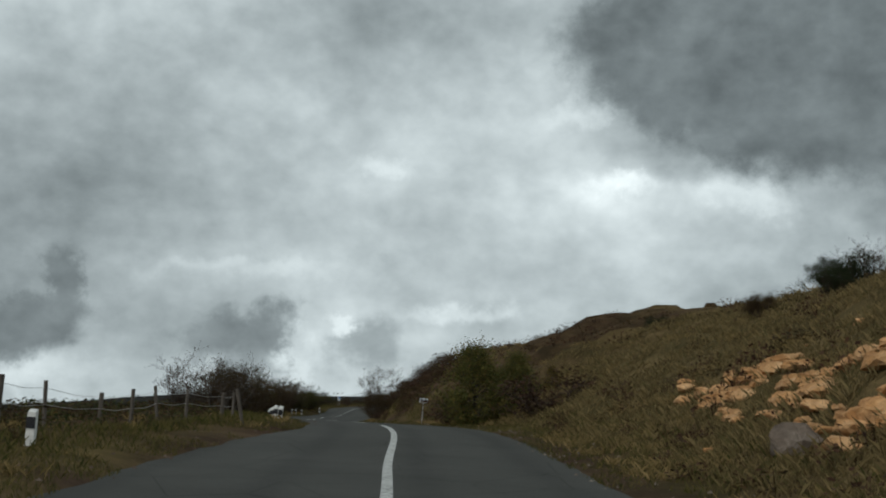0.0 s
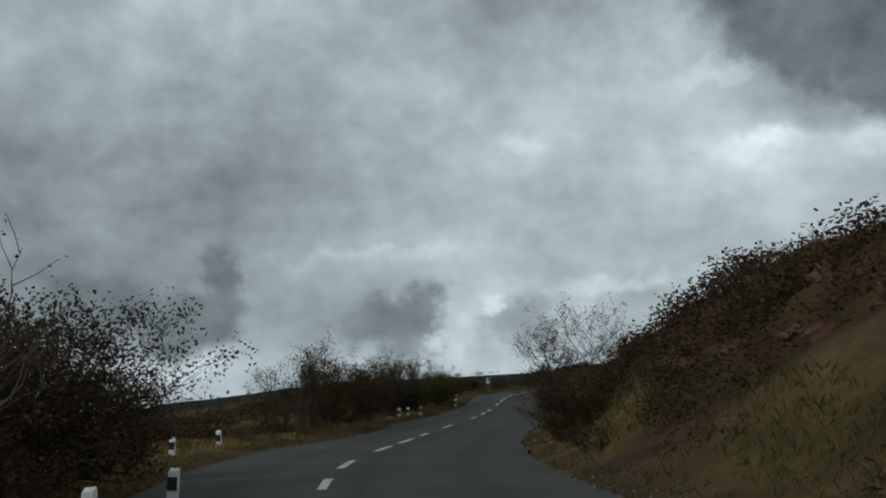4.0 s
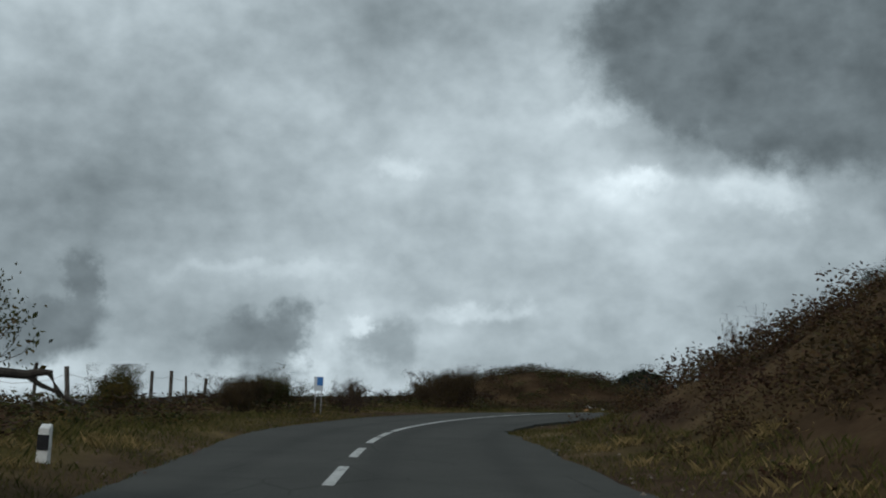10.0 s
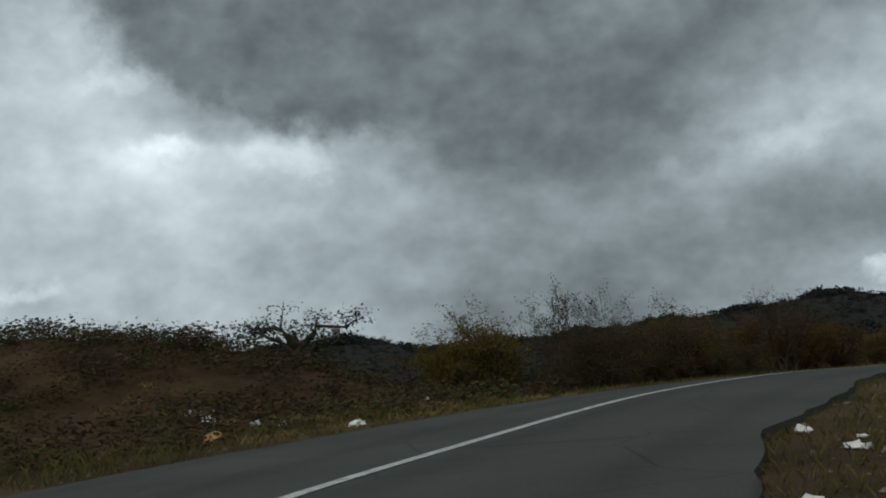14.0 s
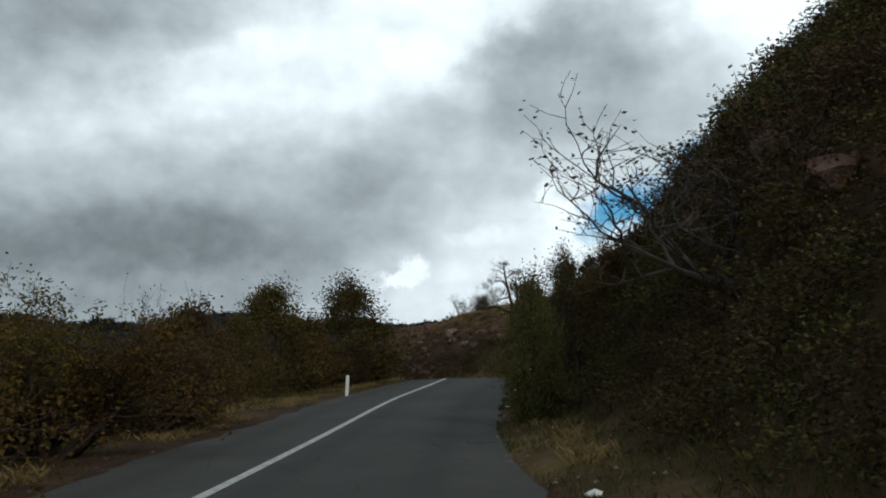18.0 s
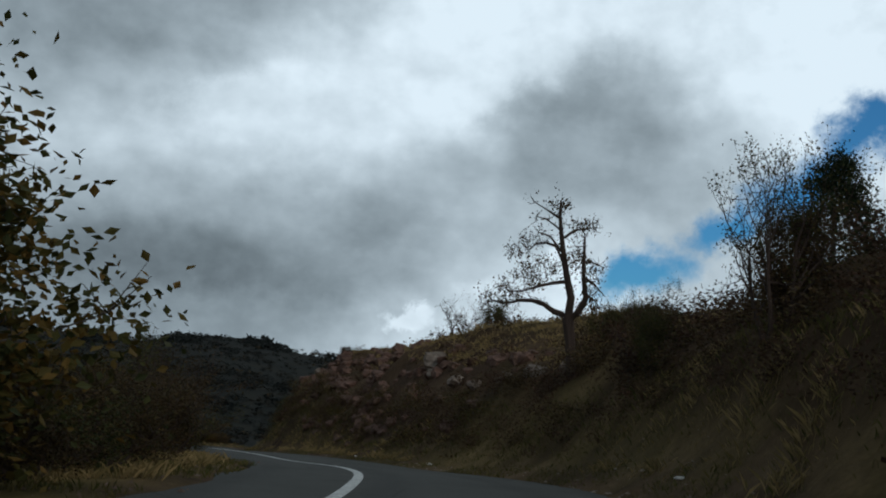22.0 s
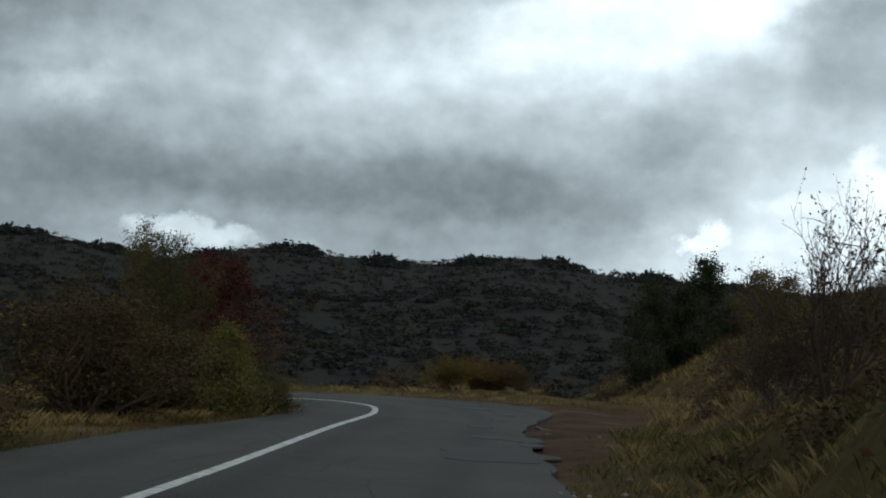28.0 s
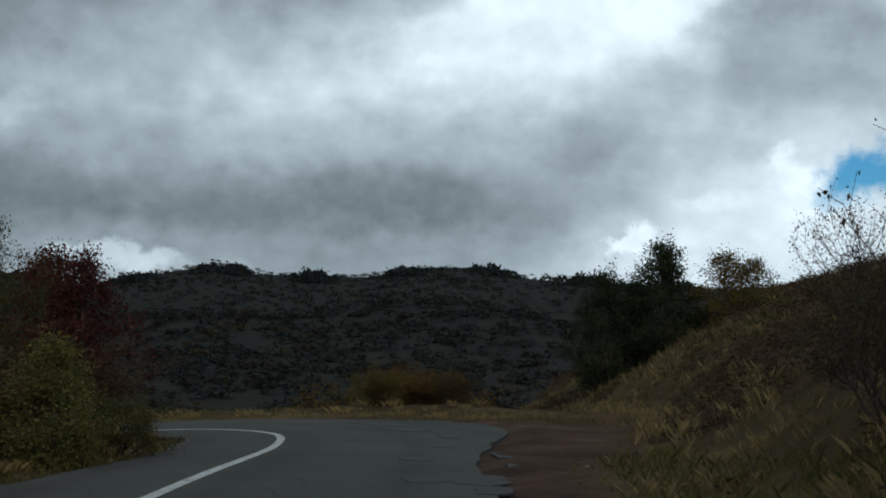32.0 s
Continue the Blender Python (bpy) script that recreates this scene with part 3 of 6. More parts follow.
# the banks on the right: at each place along the road, height over distance from the asphalt's edge
R_DIST = np.array([0, 1.0, 2.0, 3.0, 4.5, 6.5, 9.0, 13.0, 20.0, 40.0, 90.0])
R_BANK = [
    (-5, 0, (0.00, 0.02, 0.30, 0.90, 2.10, 3.30, 4.30, 5.20, 6.40, 8.00, 10.00)),
    (0, 30, (0.00, 0.02, 0.22, 0.75, 1.66, 2.77, 3.87, 5.13, 6.94, 9.05, 11.06)),
    (-4, 52, (0.00, 0.03, 0.28, 0.86, 1.78, 2.89, 3.81, 4.67, 5.89, 7.71, 10.15)),
    (-6, 62, (0.00, 0.15, 1.06, 1.93, 2.89, 3.71, 4.44, 5.21, 6.46, 8.20, 10.61)),
    (-7, 74, (0.00, 0.15, 1.15, 2.20, 3.35, 4.29, 5.13, 6.18, 7.54, 9.42, 11.52)),
    (-7, 86, (0.00, 0.05, 0.50, 1.20, 2.29, 3.29, 4.29, 5.38, 6.78, 8.97, 10.97)),
    (-6, 104, (0.00, 0.03, 0.25, 0.80, 1.90, 2.90, 3.80, 4.90, 6.20, 9.00, 11.00)),
    (-6, 124, (0.00, 0.03, 0.27, 0.82, 1.82, 3.00, 4.00, 5.27, 6.73, 8.64, 10.00)),
    (-6, 138, (0.00, 0.02, 0.17, 0.59, 1.52, 2.70, 3.79, 5.31, 7.08, 8.85, 10.12)),
    (-4, 152, (-0.08, -0.10, 0.08, 0.39, 1.01, 1.87, 3.04, 4.68, 6.56, 8.59, 9.37)),
    (8, 167, (-0.08, -0.10, 0.05, 0.24, 0.57, 1.23, 2.47, 4.75, 7.59, 10.44, 12.34)),
    (25, 177.6, (0.00, 0.10, 0.40, 1.20, 2.80, 5.00, 7.00, 9.00, 11.00, 13.00, 15.00)),
    (36, 181, (0.00, 0.10, 0.28, 1.10, 2.75, 4.18, 5.12, 6.05, 6.88, 7.70, 8.80)),
    (50, 184.3, (0.00, 0.10, 0.56, 2.00, 4.88, 7.25, 9.25, 12.00, 14.38, 16.88, 19.38)),
    (62, 186.3, (0.00, 0.15, 1.35, 2.82, 4.05, 5.65, 7.61, 10.06, 12.89, 15.96, 18.41)),
    (71, 188.3, (0.00, 0.30, 1.34, 2.16, 2.98, 3.95, 5.22, 6.38, 6.72, 6.98, 7.83)),
    (80, 190.5, (0.00, 0.60, 2.31, 3.16, 3.68, 4.36, 5.40, 6.66, 7.36, 8.01, 8.98)),
    (95, 197.6, (0.00, 0.10, 0.94, 2.36, 3.61, 4.24, 4.95, 5.67, 6.12, 6.26, 7.15)),
    (108, 207, (0.00, 0.10, 0.58, 2.00, 3.75, 4.85, 5.45, 5.85, 6.00, 6.15, 6.30)),
    (122, 216, (0.00, 0.35, 2.12, 3.96, 5.16, 5.99, 6.40, 7.19, 7.80, 8.42, 8.77)),
    (128, 219.4, (0.00, 0.35, 1.99, 3.72, 4.84, 5.62, 6.58, 7.46, 7.98, 8.43, 8.77)),
    (132.5, 221.9, (0.00, 0.05, 0.20, 0.60, 1.40, 2.60, 4.00, 5.60, 7.50, 9.00, 10.00)),
    (139, 225.6, (0.00, 0.00, 0.05, 0.10, 0.20, 0.20, 0.20, 0.20, 0.20, 0.00, -2.00)),
    (147.9, 231.3, (0.00, 0.00, -0.02, -0.05, -0.10, -0.15, -0.20, -0.30, -1.50, -6.00, -15.00)),
    (147.8, 238, (0.00, 0.00, -0.05, -0.10, -0.30, -0.60, -1.20, -2.20, -5.00, -12.00, -25.00)),
    (110, 272, (0.00, 0.00, -0.10, -0.30, -0.80, -1.50, -2.50, -4.00, -7.00, -14.00, -25.00)),
]
L_DIST = np.array([0, 1.2, 3.0, 5.0, 8.0, 14.0, 25.0, 50.0, 90.0])
L_BANK = [
    (0, 0, (0, 0.12, 0.25, 0.25, 0.0, -1.0, -3.4, -8, -13)),
    (-4, 52, (0, 0.05, 0.08, 0.05, -0.3, -1.4, -4.0, -9, -15)),
    (-6, 80, (0, 0.1, 0.15, 0.12, -0.2, -1.3, -4.2, -10, -16)),
    (-6, 124, (0, 0.28, 0.5, 0.6, 0.6, 0.3, -1.3, -6, -14)),
    (-6, 145, (0, 0.08, 0.15, 0.2, 0.15, -0.2, -1.5, -6, -14)),
    (4, 164, (0, -0.05, 0.0, 0.05, 0.0, -0.3, -1.5, -5, -14)),
    (18, 175, (0, -0.05, -0.05, -0.1, -0.5, -2.0, -5, -12, -22)),
    (32, 180, (0, -0.06, -0.05, -0.1, -0.6, -2.2, -6, -14, -24)),
    (71, 188, (0, -0.06, -0.05, -0.1, -0.5, -1.8, -5, -13, -24)),
    (95, 197, (0, -0.05, -0.1, -0.3, -0.9, -2.4, -6, -14, -24)),
    (133, 222, (0, -0.05, -0.02, 0.0, -0.1, -0.6, -3, -9, -18)),
    (148, 236, (0, -0.05, 0.0, 0.05, 0.05, 0.0, -1, -5, -14)),
    (110, 272, (0, -0.05, 0.0, 0.1, 0.1, 0, -1, -5, -14)),
]


def bank_rows(table):
    keys = sorted((station(x, y), h) for x, y, h in table)
    return np.array([k for k, _ in keys]), np.array([h for _, h in keys])


R_AT, R_H = bank_rows(R_BANK)
L_AT, L_H = bank_rows(L_BANK)


def bank(s, e, at, heights, dist):
    """Height of a bank at s along the road and e metres from the edge."""
    k = np.clip(np.searchsorted(at, s) - 1, 0, len(at) - 2)
    f = np.clip((s - at[k]) / (at[k + 1] - at[k]), 0, 1)
    f = f * f * (3 - 2 * f)
    j = np.clip(np.searchsorted(dist, e) - 1, 0, len(dist) - 2)
    g = np.clip((e - dist[j]) / (dist[j + 1] - dist[j]), 0, 1)
    a = heights[k, j] * (1 - g) + heights[k, j + 1] * g
    b = heights[k + 1, j] * (1 - g) + heights[k + 1, j + 1] * g
    return a * (1 - f) + b * f


def value_noise(x, y, size, seed):
    """Smooth random relief between -1 and 1, of the given grain."""
    u, v = x / size, y / size
    i, j = np.floor(u).astype(int), np.floor(v).astype(int)
    f, g = u - i, v - j
    f, g = f * f * (3 - 2 * f), g * g * (3 - 2 * g)

    def h(a, b):
        q = np.sin(a * 127.1 + b * 311.7 + seed * 74.7) * 43758.5453
        return (q - np.floor(q)) * 2 - 1
    return (h(i, j) * (1 - f) + h(i + 1, j) * f) * (1 - g) + (h(i, j + 1) * (1 - f) + h(i + 1, j + 1) * f) * g


# skyline of the far hills: bearing from the bend, height
RIDGE_C = (40.0, 180.0)
RIDGE_A = np.array([-180, -60, -32, -29, -23, -18, -14, -8, 0, 6, 8.3, 9.2, 10.2, 12, 14, 16.7, 18.8, 21, 27, 33.6, 36, 38, 40.6, 42.2, 44, 47.6, 49.6, 51.4, 53.5, 55.5, 58.6, 61, 63, 64.5, 66, 68.5, 72, 80, 95, 120, 180])
RIDGE_H = np.array([-29, -29, -25, -23, 5, 13, 23, 29, 33, 41, 53, 59, 51, 43, 51, 53, 49, 34, 38, 45, 47, 49, 57, 57, 48, 40, 49, 58, 57, 51, 49, 54, 59, 56, 51, 46, 40, 31, 21, -9, -29])


def land(x, y, rough=True):
    """The height of the ground at arrays of places."""
    x, y = np.asarray(x, float), np.asarray(y, float)
    s, o, zr = near_road(x, y)
    er, le = o - wide_r(s), -o - wide_l(s)
    h = np.where(o > 0, bank(s, np.maximum(er, 0), R_AT, R_H, R_DIST), bank(s, np.maximum(le, 0), L_AT, L_H, L_DIST))
    e = np.maximum(er, le)
    if rough:
        k = np.clip((e - 0.6) / 3.0, 0, 1)
        steep = np.clip(h / 3.0, 0, 1) * (o > 0)
        h = h + k * (0.10 * value_noise(x, y, 1.3, 1) + 0.28 * value_noise(x, y, 4.1, 2) * (0.5 + steep) + 0.7 * value_noise(x, y, 13, 3) * np.clip(e / 15, 0, 1))
        h = h + k * steep * (0.22 * np.abs(value_noise(x, y, 0.8, 8)) + 0.35 * value_noise(x, y, 2.2, 9))
    z = zr + h
    # the mound at the outer side of the bend
    z = z + 2.8 * np.exp(-(((x - 2.2) / 8.6) ** 2 + ((y - 184.5) / 6.0) ** 2) ** 1.5) * np.clip(le / 3, 0, 1)
    # the hill that goes on behind the lay-by
    al = (x - 134) * 0.951 + (y - 219.2) * 0.309
    rt = (x - 134) * 0.309 - (y - 219.2) * 0.951
    out = rt + 0.25 * np.clip(al - 24, 0, 25)
    hh = np.interp(out, [-30, 0.0, 1.5, 4, 8, 13, 25, 60], [-8, 0.0, 0.3, 1.9, 4.0, 5.8, 8.5, 11]) + 0.3 * value_noise(x, y, 3.3, 5) * np.clip(out / 4, 0, 1)
    hill = 0.72 - 1.0 * np.clip((al - 26) / 22, 0, 1) - 0.035 * np.clip(al, 0, 60) + 0.05 * np.clip(al - 60, 0, 60) + hh
    w = np.clip((al + 2) / 8, 0, 1)
    z = np.where((out > 0) & (al > -2), np.maximum(z, hill) * w + z * (1 - w), z)
    # far country: valley, and hills round the horizon
    dist = np.hypot(x - RIDGE_C[0], y - RIDGE_C[1])
    bear = np.degrees(np.arctan2(x - RIDGE_C[0], y - RIDGE_C[1]))
    top = np.interp(bear, RIDGE_A, RIDGE_H)
    rise = np.clip((dist - 380) / 770, 0, 1)
    far = -32 + (top + 32) * (rise ** 1.25) + value_noise(x, y, 120, 6) * 9 * np.sin(np.pi * np.clip(rise, 0, 1)) + value_noise(x, y, 45, 7) * 3 * np.sin(np.pi * rise)
    far = np.where(dist > 1150, top - (dist - 1150) * 0.10, far)
    far = np.maximum(far, -60)
    f = np.clip((np.abs(o) - 55) / 190, 0, 1)
    f = f * f * (3 - 2 * f)
    return z * (1 - f) + far * f


def land_at(x, y):
    return float(land(np.array([x]), np.array([y]))[0])


def axis(lo, hi, step, far):
    a = list(np.arange(lo, hi + 0.01, step))
    d = step
    while a[-1] < far:
        d *= 1.075
        a.append(a[-1] + d)
    d = step
    while a[0] > -far:
        d *= 1.075
        a.insert(0, a[0] - d)
    return np.array(a)


def LAYBY(s, o):
    """Where the trodden earth of the lay-by lies."""
    wide = np.interp(s, [402, 406, 413, 417, 421], [0.3, 1.0, 2.4, 3.2, 1.0]) + 0.7 * value_noise(s, o, 2.1, 61)
    e = o - wide_r(s)
    return np.clip((s - 400) / 4, 0, 1) * np.clip((421 - s) / 3, 0, 1) * np.clip((wide + 0.4 - e) / 0.8, 0, 1) * (o > 0)


# ---- the ground: one sheet to the horizon ----
def build_ground():
    gx, gy = axis(-32, 185, 0.7, 2600), axis(-24, 262, 0.7, 2600)
    X, Y = np.meshgrid(gx, gy)
    x, y = X.ravel(), Y.ravel()
    z = land(x, y)
    s, o, zr = near_road(x, y)
    WR = wide_r(s)
    under = (o < WR + 0.25) & (o > -wide_l(s) - 0.3)
    z = np.where(under, np.minimum(z, zr - 0.10), z)
    nx, ny = len(gx), len(gy)
    i = np.arange((ny - 1) * (nx - 1))
    a = (i // (nx - 1)) * nx + i % (nx - 1)
    faces = np.stack([a, a + 1, a + nx + 1, a + nx], 1)
    me = bpy.data.meshes.new("ground")
    me.vertices.add(len(x))
    me.vertices.foreach_set("co", np.stack([x, y, z], 1).ravel())
    me.loops.add(len(faces) * 4)
    me.loops.foreach_set("vertex_index", faces.ravel())
    me.polygons.add(len(faces))
    me.polygons.foreach_set("loop_start", np.arange(len(faces)) * 4)
    me.update()
    me.polygons.foreach_set("use_smooth", np.ones(len(faces), bool))
    # what covers it: red earth on cut banks, litter under scrub and as painted shade, woods far off
    e = np.where(o > 0, o - WR, -o - wide_l(s))
    h = z - zr
    cut = np.zeros(len(x))
    for cx, cy, r in ((-6, 66, 16), (42, 180, 22), (113, 206, 17), (-6, 145, 10)):
        cs = station(cx, cy)
        cut = np.maximum(cut, np.clip(1.3 - np.abs(s - cs) / r, 0, 1))
    cut = cut * np.clip((o - WR - 0.5) / 1.0, 0, 1) * np.clip((6.5 - (o - WR)) / 3.5, 0, 1)
    track = (o < 0) & (((s > 282) & (s < 328)) | ((s > 352) & (s < 394)))
    shoulder = np.where(track, 0.95, 0.65) * np.clip(1.4 - e / np.where(track, 1.8, 0.9), 0, 1) * (e > -1)
    earth = np.clip(np.maximum(cut * (0.55 + 0.6 * value_noise(x, y, 2.7, 21)), shoulder + 0.4 * value_noise(x, y, 1.6, 22) * (shoulder > 0)), 0, 1)
    layby = LAYBY(s, o) + 0.3 * np.exp(-((s - station(2, 161)) / 16) ** 2) * (o > 0) * np.clip(1.5 - e, 0, 1)
    earth = np.clip(np.maximum(earth, layby * 1.6), 0, 1)
    scrub = np.clip((e - 1.5) / 4, 0, 1) * np.clip(0.55 + 0.9 * value_noise(x, y, 9, 23), 0, 1) * np.where(o > 0, 0.85, 1.0) * np.where((o > 0) & (y < 62), 0.12, 1.0)
    scrub = np.where((o < 0) & (y < 75), np.clip((e - 1.0) / 3, 0, 1), scrub)
    scrub = np.where((o > 0) & (x > 132) & (e > 2), np.maximum(scrub, 0.35 + 0.45 * np.clip(0.5 + value_noise(x, y, 6, 24), 0, 1)), scrub)
    scrub = np.where((o > 0) & (y > 46) & (y < 130) & (x < 12), np.maximum(scrub, np.clip((y - 46) / 8, 0, 1) * np.clip((e - 2.2) / 2, 0, 0.75)), scrub)
    # shade on the second straight's right bank, painted as full dark litter colour
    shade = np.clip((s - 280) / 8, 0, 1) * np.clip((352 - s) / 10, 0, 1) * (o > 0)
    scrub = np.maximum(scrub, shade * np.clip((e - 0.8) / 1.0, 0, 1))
    wood = np.clip((np.abs(o) - 60) / 60, 0, 1)
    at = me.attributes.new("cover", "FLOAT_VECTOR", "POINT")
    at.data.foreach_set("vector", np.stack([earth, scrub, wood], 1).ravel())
    gold = np.clip((50 - y) / 8, 0, 1) * (o > 0) * np.clip((e - 1.0) / 3, 0, 1)
    me.attributes.new("gold", "FLOAT", "POINT").data.foreach_set("value", gold)
    me.materials.append(GROUND)
    return tagged(new("ground", me), "dry autumn grass, red earth and wooded far hills", "ground", kind="structure")


build_ground()


# ---- the road ----
def strip(name, s0, s1, left, right, lift, mat, step=1.0, edge=0.0, seed=0, crown=0.0, cols=2):
    """A band that follows the road between two offsets from the painted line; edge: how far its sides are broken."""
    n = max(2, int((s1 - s0) / step) + 1)
    ss = np.linspace(s0, s1, n)
    px, py, pz = (np.interp(ss, ALONG, LINE[:, k]) for k in range(3))
    sx, sy = np.interp(ss, ALONG, SIDE[:, 0]), np.interp(ss, ALONG, SIDE[:, 1])
    q = np.hypot(sx, sy)
    sx, sy = sx / q, sy / q
    rnd = np.random.RandomState(seed)
    verts, uvs = [], []
    la = (-wide_l(ss) if left is None else left) + edge * (value_noise(ss, ss * 0, 1.7, seed) + 0.6 * value_noise(ss, ss * 0, 0.6, seed + 1))
    ra = (wide_r(ss) if right is None else right) + edge * (value_noise(ss, ss * 0, 1.5, seed + 2) + 0.6 * value_noise(ss, ss * 0, 0.55, seed + 3))
    for k in range(n):
        for c in range(cols + 1):
            o = la[k] + (ra[k] - la[k]) * c / cols
            drop = -0.012 * abs(o)
            verts.append((px[k] + sx[k] * o, py[k] + sy[k] * o, pz[k] + lift + drop))
            uvs.append((o, ss[k]))
        for o in (la[k], ra[k]):            # thickness
            verts.append((px[k] + sx[k] * o, py[k] + sy[k] * o, pz[k] + lift - 0.012 * abs(o) - (0.16 if edge else 0.003)))
            uvs.append((o, ss[k]))
    w = cols + 3
    faces = []
    for k in range(n - 1):
        a, b = k * w, (k + 1) * w
        for c in range(cols):
            faces.append((a + c, a + c + 1, b + c + 1, b + c))
        faces.append((a + cols + 1, a, b, b + cols + 1))
        faces.append((a + cols, a + cols + 2, b + cols + 2, b + cols))
    for a, flip in ((0, False), ((n - 1) * w, True)):
        f = [a + c for c in range(cols + 1)] + [a + cols + 2, a + cols + 1]
        faces.append(tuple(f if flip else f[::-1]))
    ob = mesh_object(name, verts, faces, mat)
    uv = ob.data.uv_layers.new(name="along")
    for lp in ob.data.loops:
        uv.data[lp.index].uv = uvs[lp.vertex_index]
    return ob


END = float(ALONG[-1])
road = tagged(strip("road", 0, END, None, None, 0.02, ASPHALT, 0.5, 0.10, 3, cols=12), "worn grey two-lane asphalt with crumbling edges", "road", kind="structure")


def line_piece(s0, s1, width=0.14, wobble=0.0):
    m = strip("lane_line", s0, s1, wobble - width / 2, wobble + width / 2, 0.026, PAINT, 0.6, 0.0, 1, cols=1)
    m.parent = road
    return m

# ---- plants ----
class Wood:
    """Gathers tapered branches and leaves of one plant."""

    def __init__(self, seed):
        self.r = random.Random(seed)
        self.v, self.f, self.tips = [], [], []
        self.lv, self.lf = [], []

    def tube(self, pts, radii, sides):
        base = len(self.v)
        for k, (p, rad) in enumerate(zip(pts, radii)):
            d = (pts[min(k + 1, len(pts) - 1)] - pts[max(k - 1, 0)]).normalized()
            u = d.orthogonal().normalized()
            w = d.cross(u)
            for i in range(sides):
                a = 2 * math.pi * i / sides
                self.v.append(p + (u * math.cos(a) + w * math.sin(a)) * rad)
        for k in range(len(pts) - 1):
            for i in range(sides):
                a, b = base + k * sides + i, base + k * sides + (i + 1) % sides
                self.f.append((a, b, b + sides, a + sides))

    def branch(self, p, d, length, rad, level, o):
        r = self.r
        n = 5 if level < 2 else (3 if level < 3 else 2)
        pts, radii, q = [p.copy()], [rad], p.copy()
        dirn = d.normalized()
        for k in range(n):
            dirn = (dirn + Vector((r.uniform(-1, 1), r.uniform(-1, 1), r.uniform(-1, 1))) * o["bend"] + Vector((0, 0, o["lift"]))).normalized()
            q = q + dirn * (length / n)
            pts.append(q.copy())
            radii.append(max(rad * (1 - 0.8 * (k + 1) / n), 0.0035))
        self.tube(pts, radii, 6 if level == 0 else (4 if level == 1 else 3))
        if level >= o["levels"]:
            self.tips += [(pts[-1], dirn), (pts[-2], dirn), ((pts[-1] + pts[-2]) / 2, dirn)]
            return
        if o.get("full") and level > 0:
            self.tips += [(q, dirn) for q in pts[1:]] * (3 if level == 1 else 1)
        for k in range(o["kids"][level]):
            f = r.uniform(o["from"], 1.0)
            i = min(int(f * n), n - 1)
            at = pts[i].lerp(pts[i + 1], f * n - i)
            side = Vector((r.uniform(-1, 1), r.uniform(-1, 1), r.uniform(-0.4, 0.8)))
            self.branch(at, dirn * (1 - o["wide"]) + side.normalized() * o["wide"], length * r.uniform(0.42, 0.72), rad * 0.55 * (1 - 0.5 * f) + 0.003, level + 1, o)
        self.tips.append((pts[-1], dirn))

    def leaf(self, p, size):
        r = self.r
        a = Vector((r.gauss(0, 1), r.gauss(0, 1), r.gauss(-0.3, 0.8))).normalized()
        b = a.orthogonal().normalized()
        b = (b * math.cos(t := r.uniform(0, 6.28)) + a.cross(b) * math.sin(t)).normalized()
        c = a.cross(b)
        k = len(self.lv)
        s = size * r.uniform(0.6, 1.3)
        self.lv += [p, p + a * s * 0.5 + b * s * 0.30 + c * s * 0.07, p + a * s, p + a * s * 0.5 - b * s * 0.30 + c * s * 0.07]
        self.lf.append((k, k + 1, k + 2, k + 3))

    def leaves(self, per_tip, size, spread):
        for p, d in self.tips:
            for _ in range(per_tip if self.r.random() < 0.85 else per_tip // 3):
                q = p + Vector((self.r.gauss(0, 1), self.r.gauss(0, 1), self.r.gauss(0, 0.8))) * spread
                self.leaf(q, size)


KINDS = {}
GROUPS = {"shrub": "bare shrubs along the road", "young_tree": "young trees along the road", "bush": "bushes along the road", "tree": "autumn trees along the road",
          "gnarled_tree": "gnarled trees on the hill", "low_shrub": "low scrub on the banks"}


def kind(key, name, label, category, leaf_mat, bark, stems, seed, height, leaf, per_tip, spread, **o):
    """One plant of about the given height at the origin, kept as a pattern to copy."""
    w = Wood(seed)
    o = dict(dict(bend=0.28, lift=0.10, levels=3, kids=(5, 4, 3), wide=0.62, lean=0.35, rad=0.022), **o)
    o["from"] = o.get("start", 0.3)
    for k in range(stems):
        a = 2 * math.pi * (k + w.r.random() * 0.7) / stems
        d = Vector((math.cos(a) * o["lean"], math.sin(a) * o["lean"], 1))
        root = Vector((math.cos(a), math.sin(a), 0)) * (0.05 * height if stems > 1 else 0) - Vector((0, 0, 0.25))
        w.branch(root, d, height * w.r.uniform(0.62, 0.85), o["rad"] * height, 0, o)
    w.leaves(per_tip, leaf, spread)
    tops = sorted([p.z for p in w.lv] + [p.z for p in w.v])
    top = tops[-1]
    if o.get("full"):                       # no stray shoots over the crown
        top = tops[int(len(tops) * 0.985)]
        w.lf = [f for f in w.lf if w.lv[f[0]].z < top]
        w.v = [Vector((p.x, p.y, min(p.z, top))) for p in w.v]
    k = height / top
    root = thing(name, label, category, GROUPS[name])
    mesh_object("stem" if stems > 1 else "trunk", [p * k for p in w.v], w.f, bark, root)
    if w.lv:
        mesh_object("crown", [p * k for p in w.lv], w.lf, leaf_mat, root)
    KINDS[key] = root, height
    root.hide_render = False
    return root


USED = set()
PLANT_R = random.Random(77)


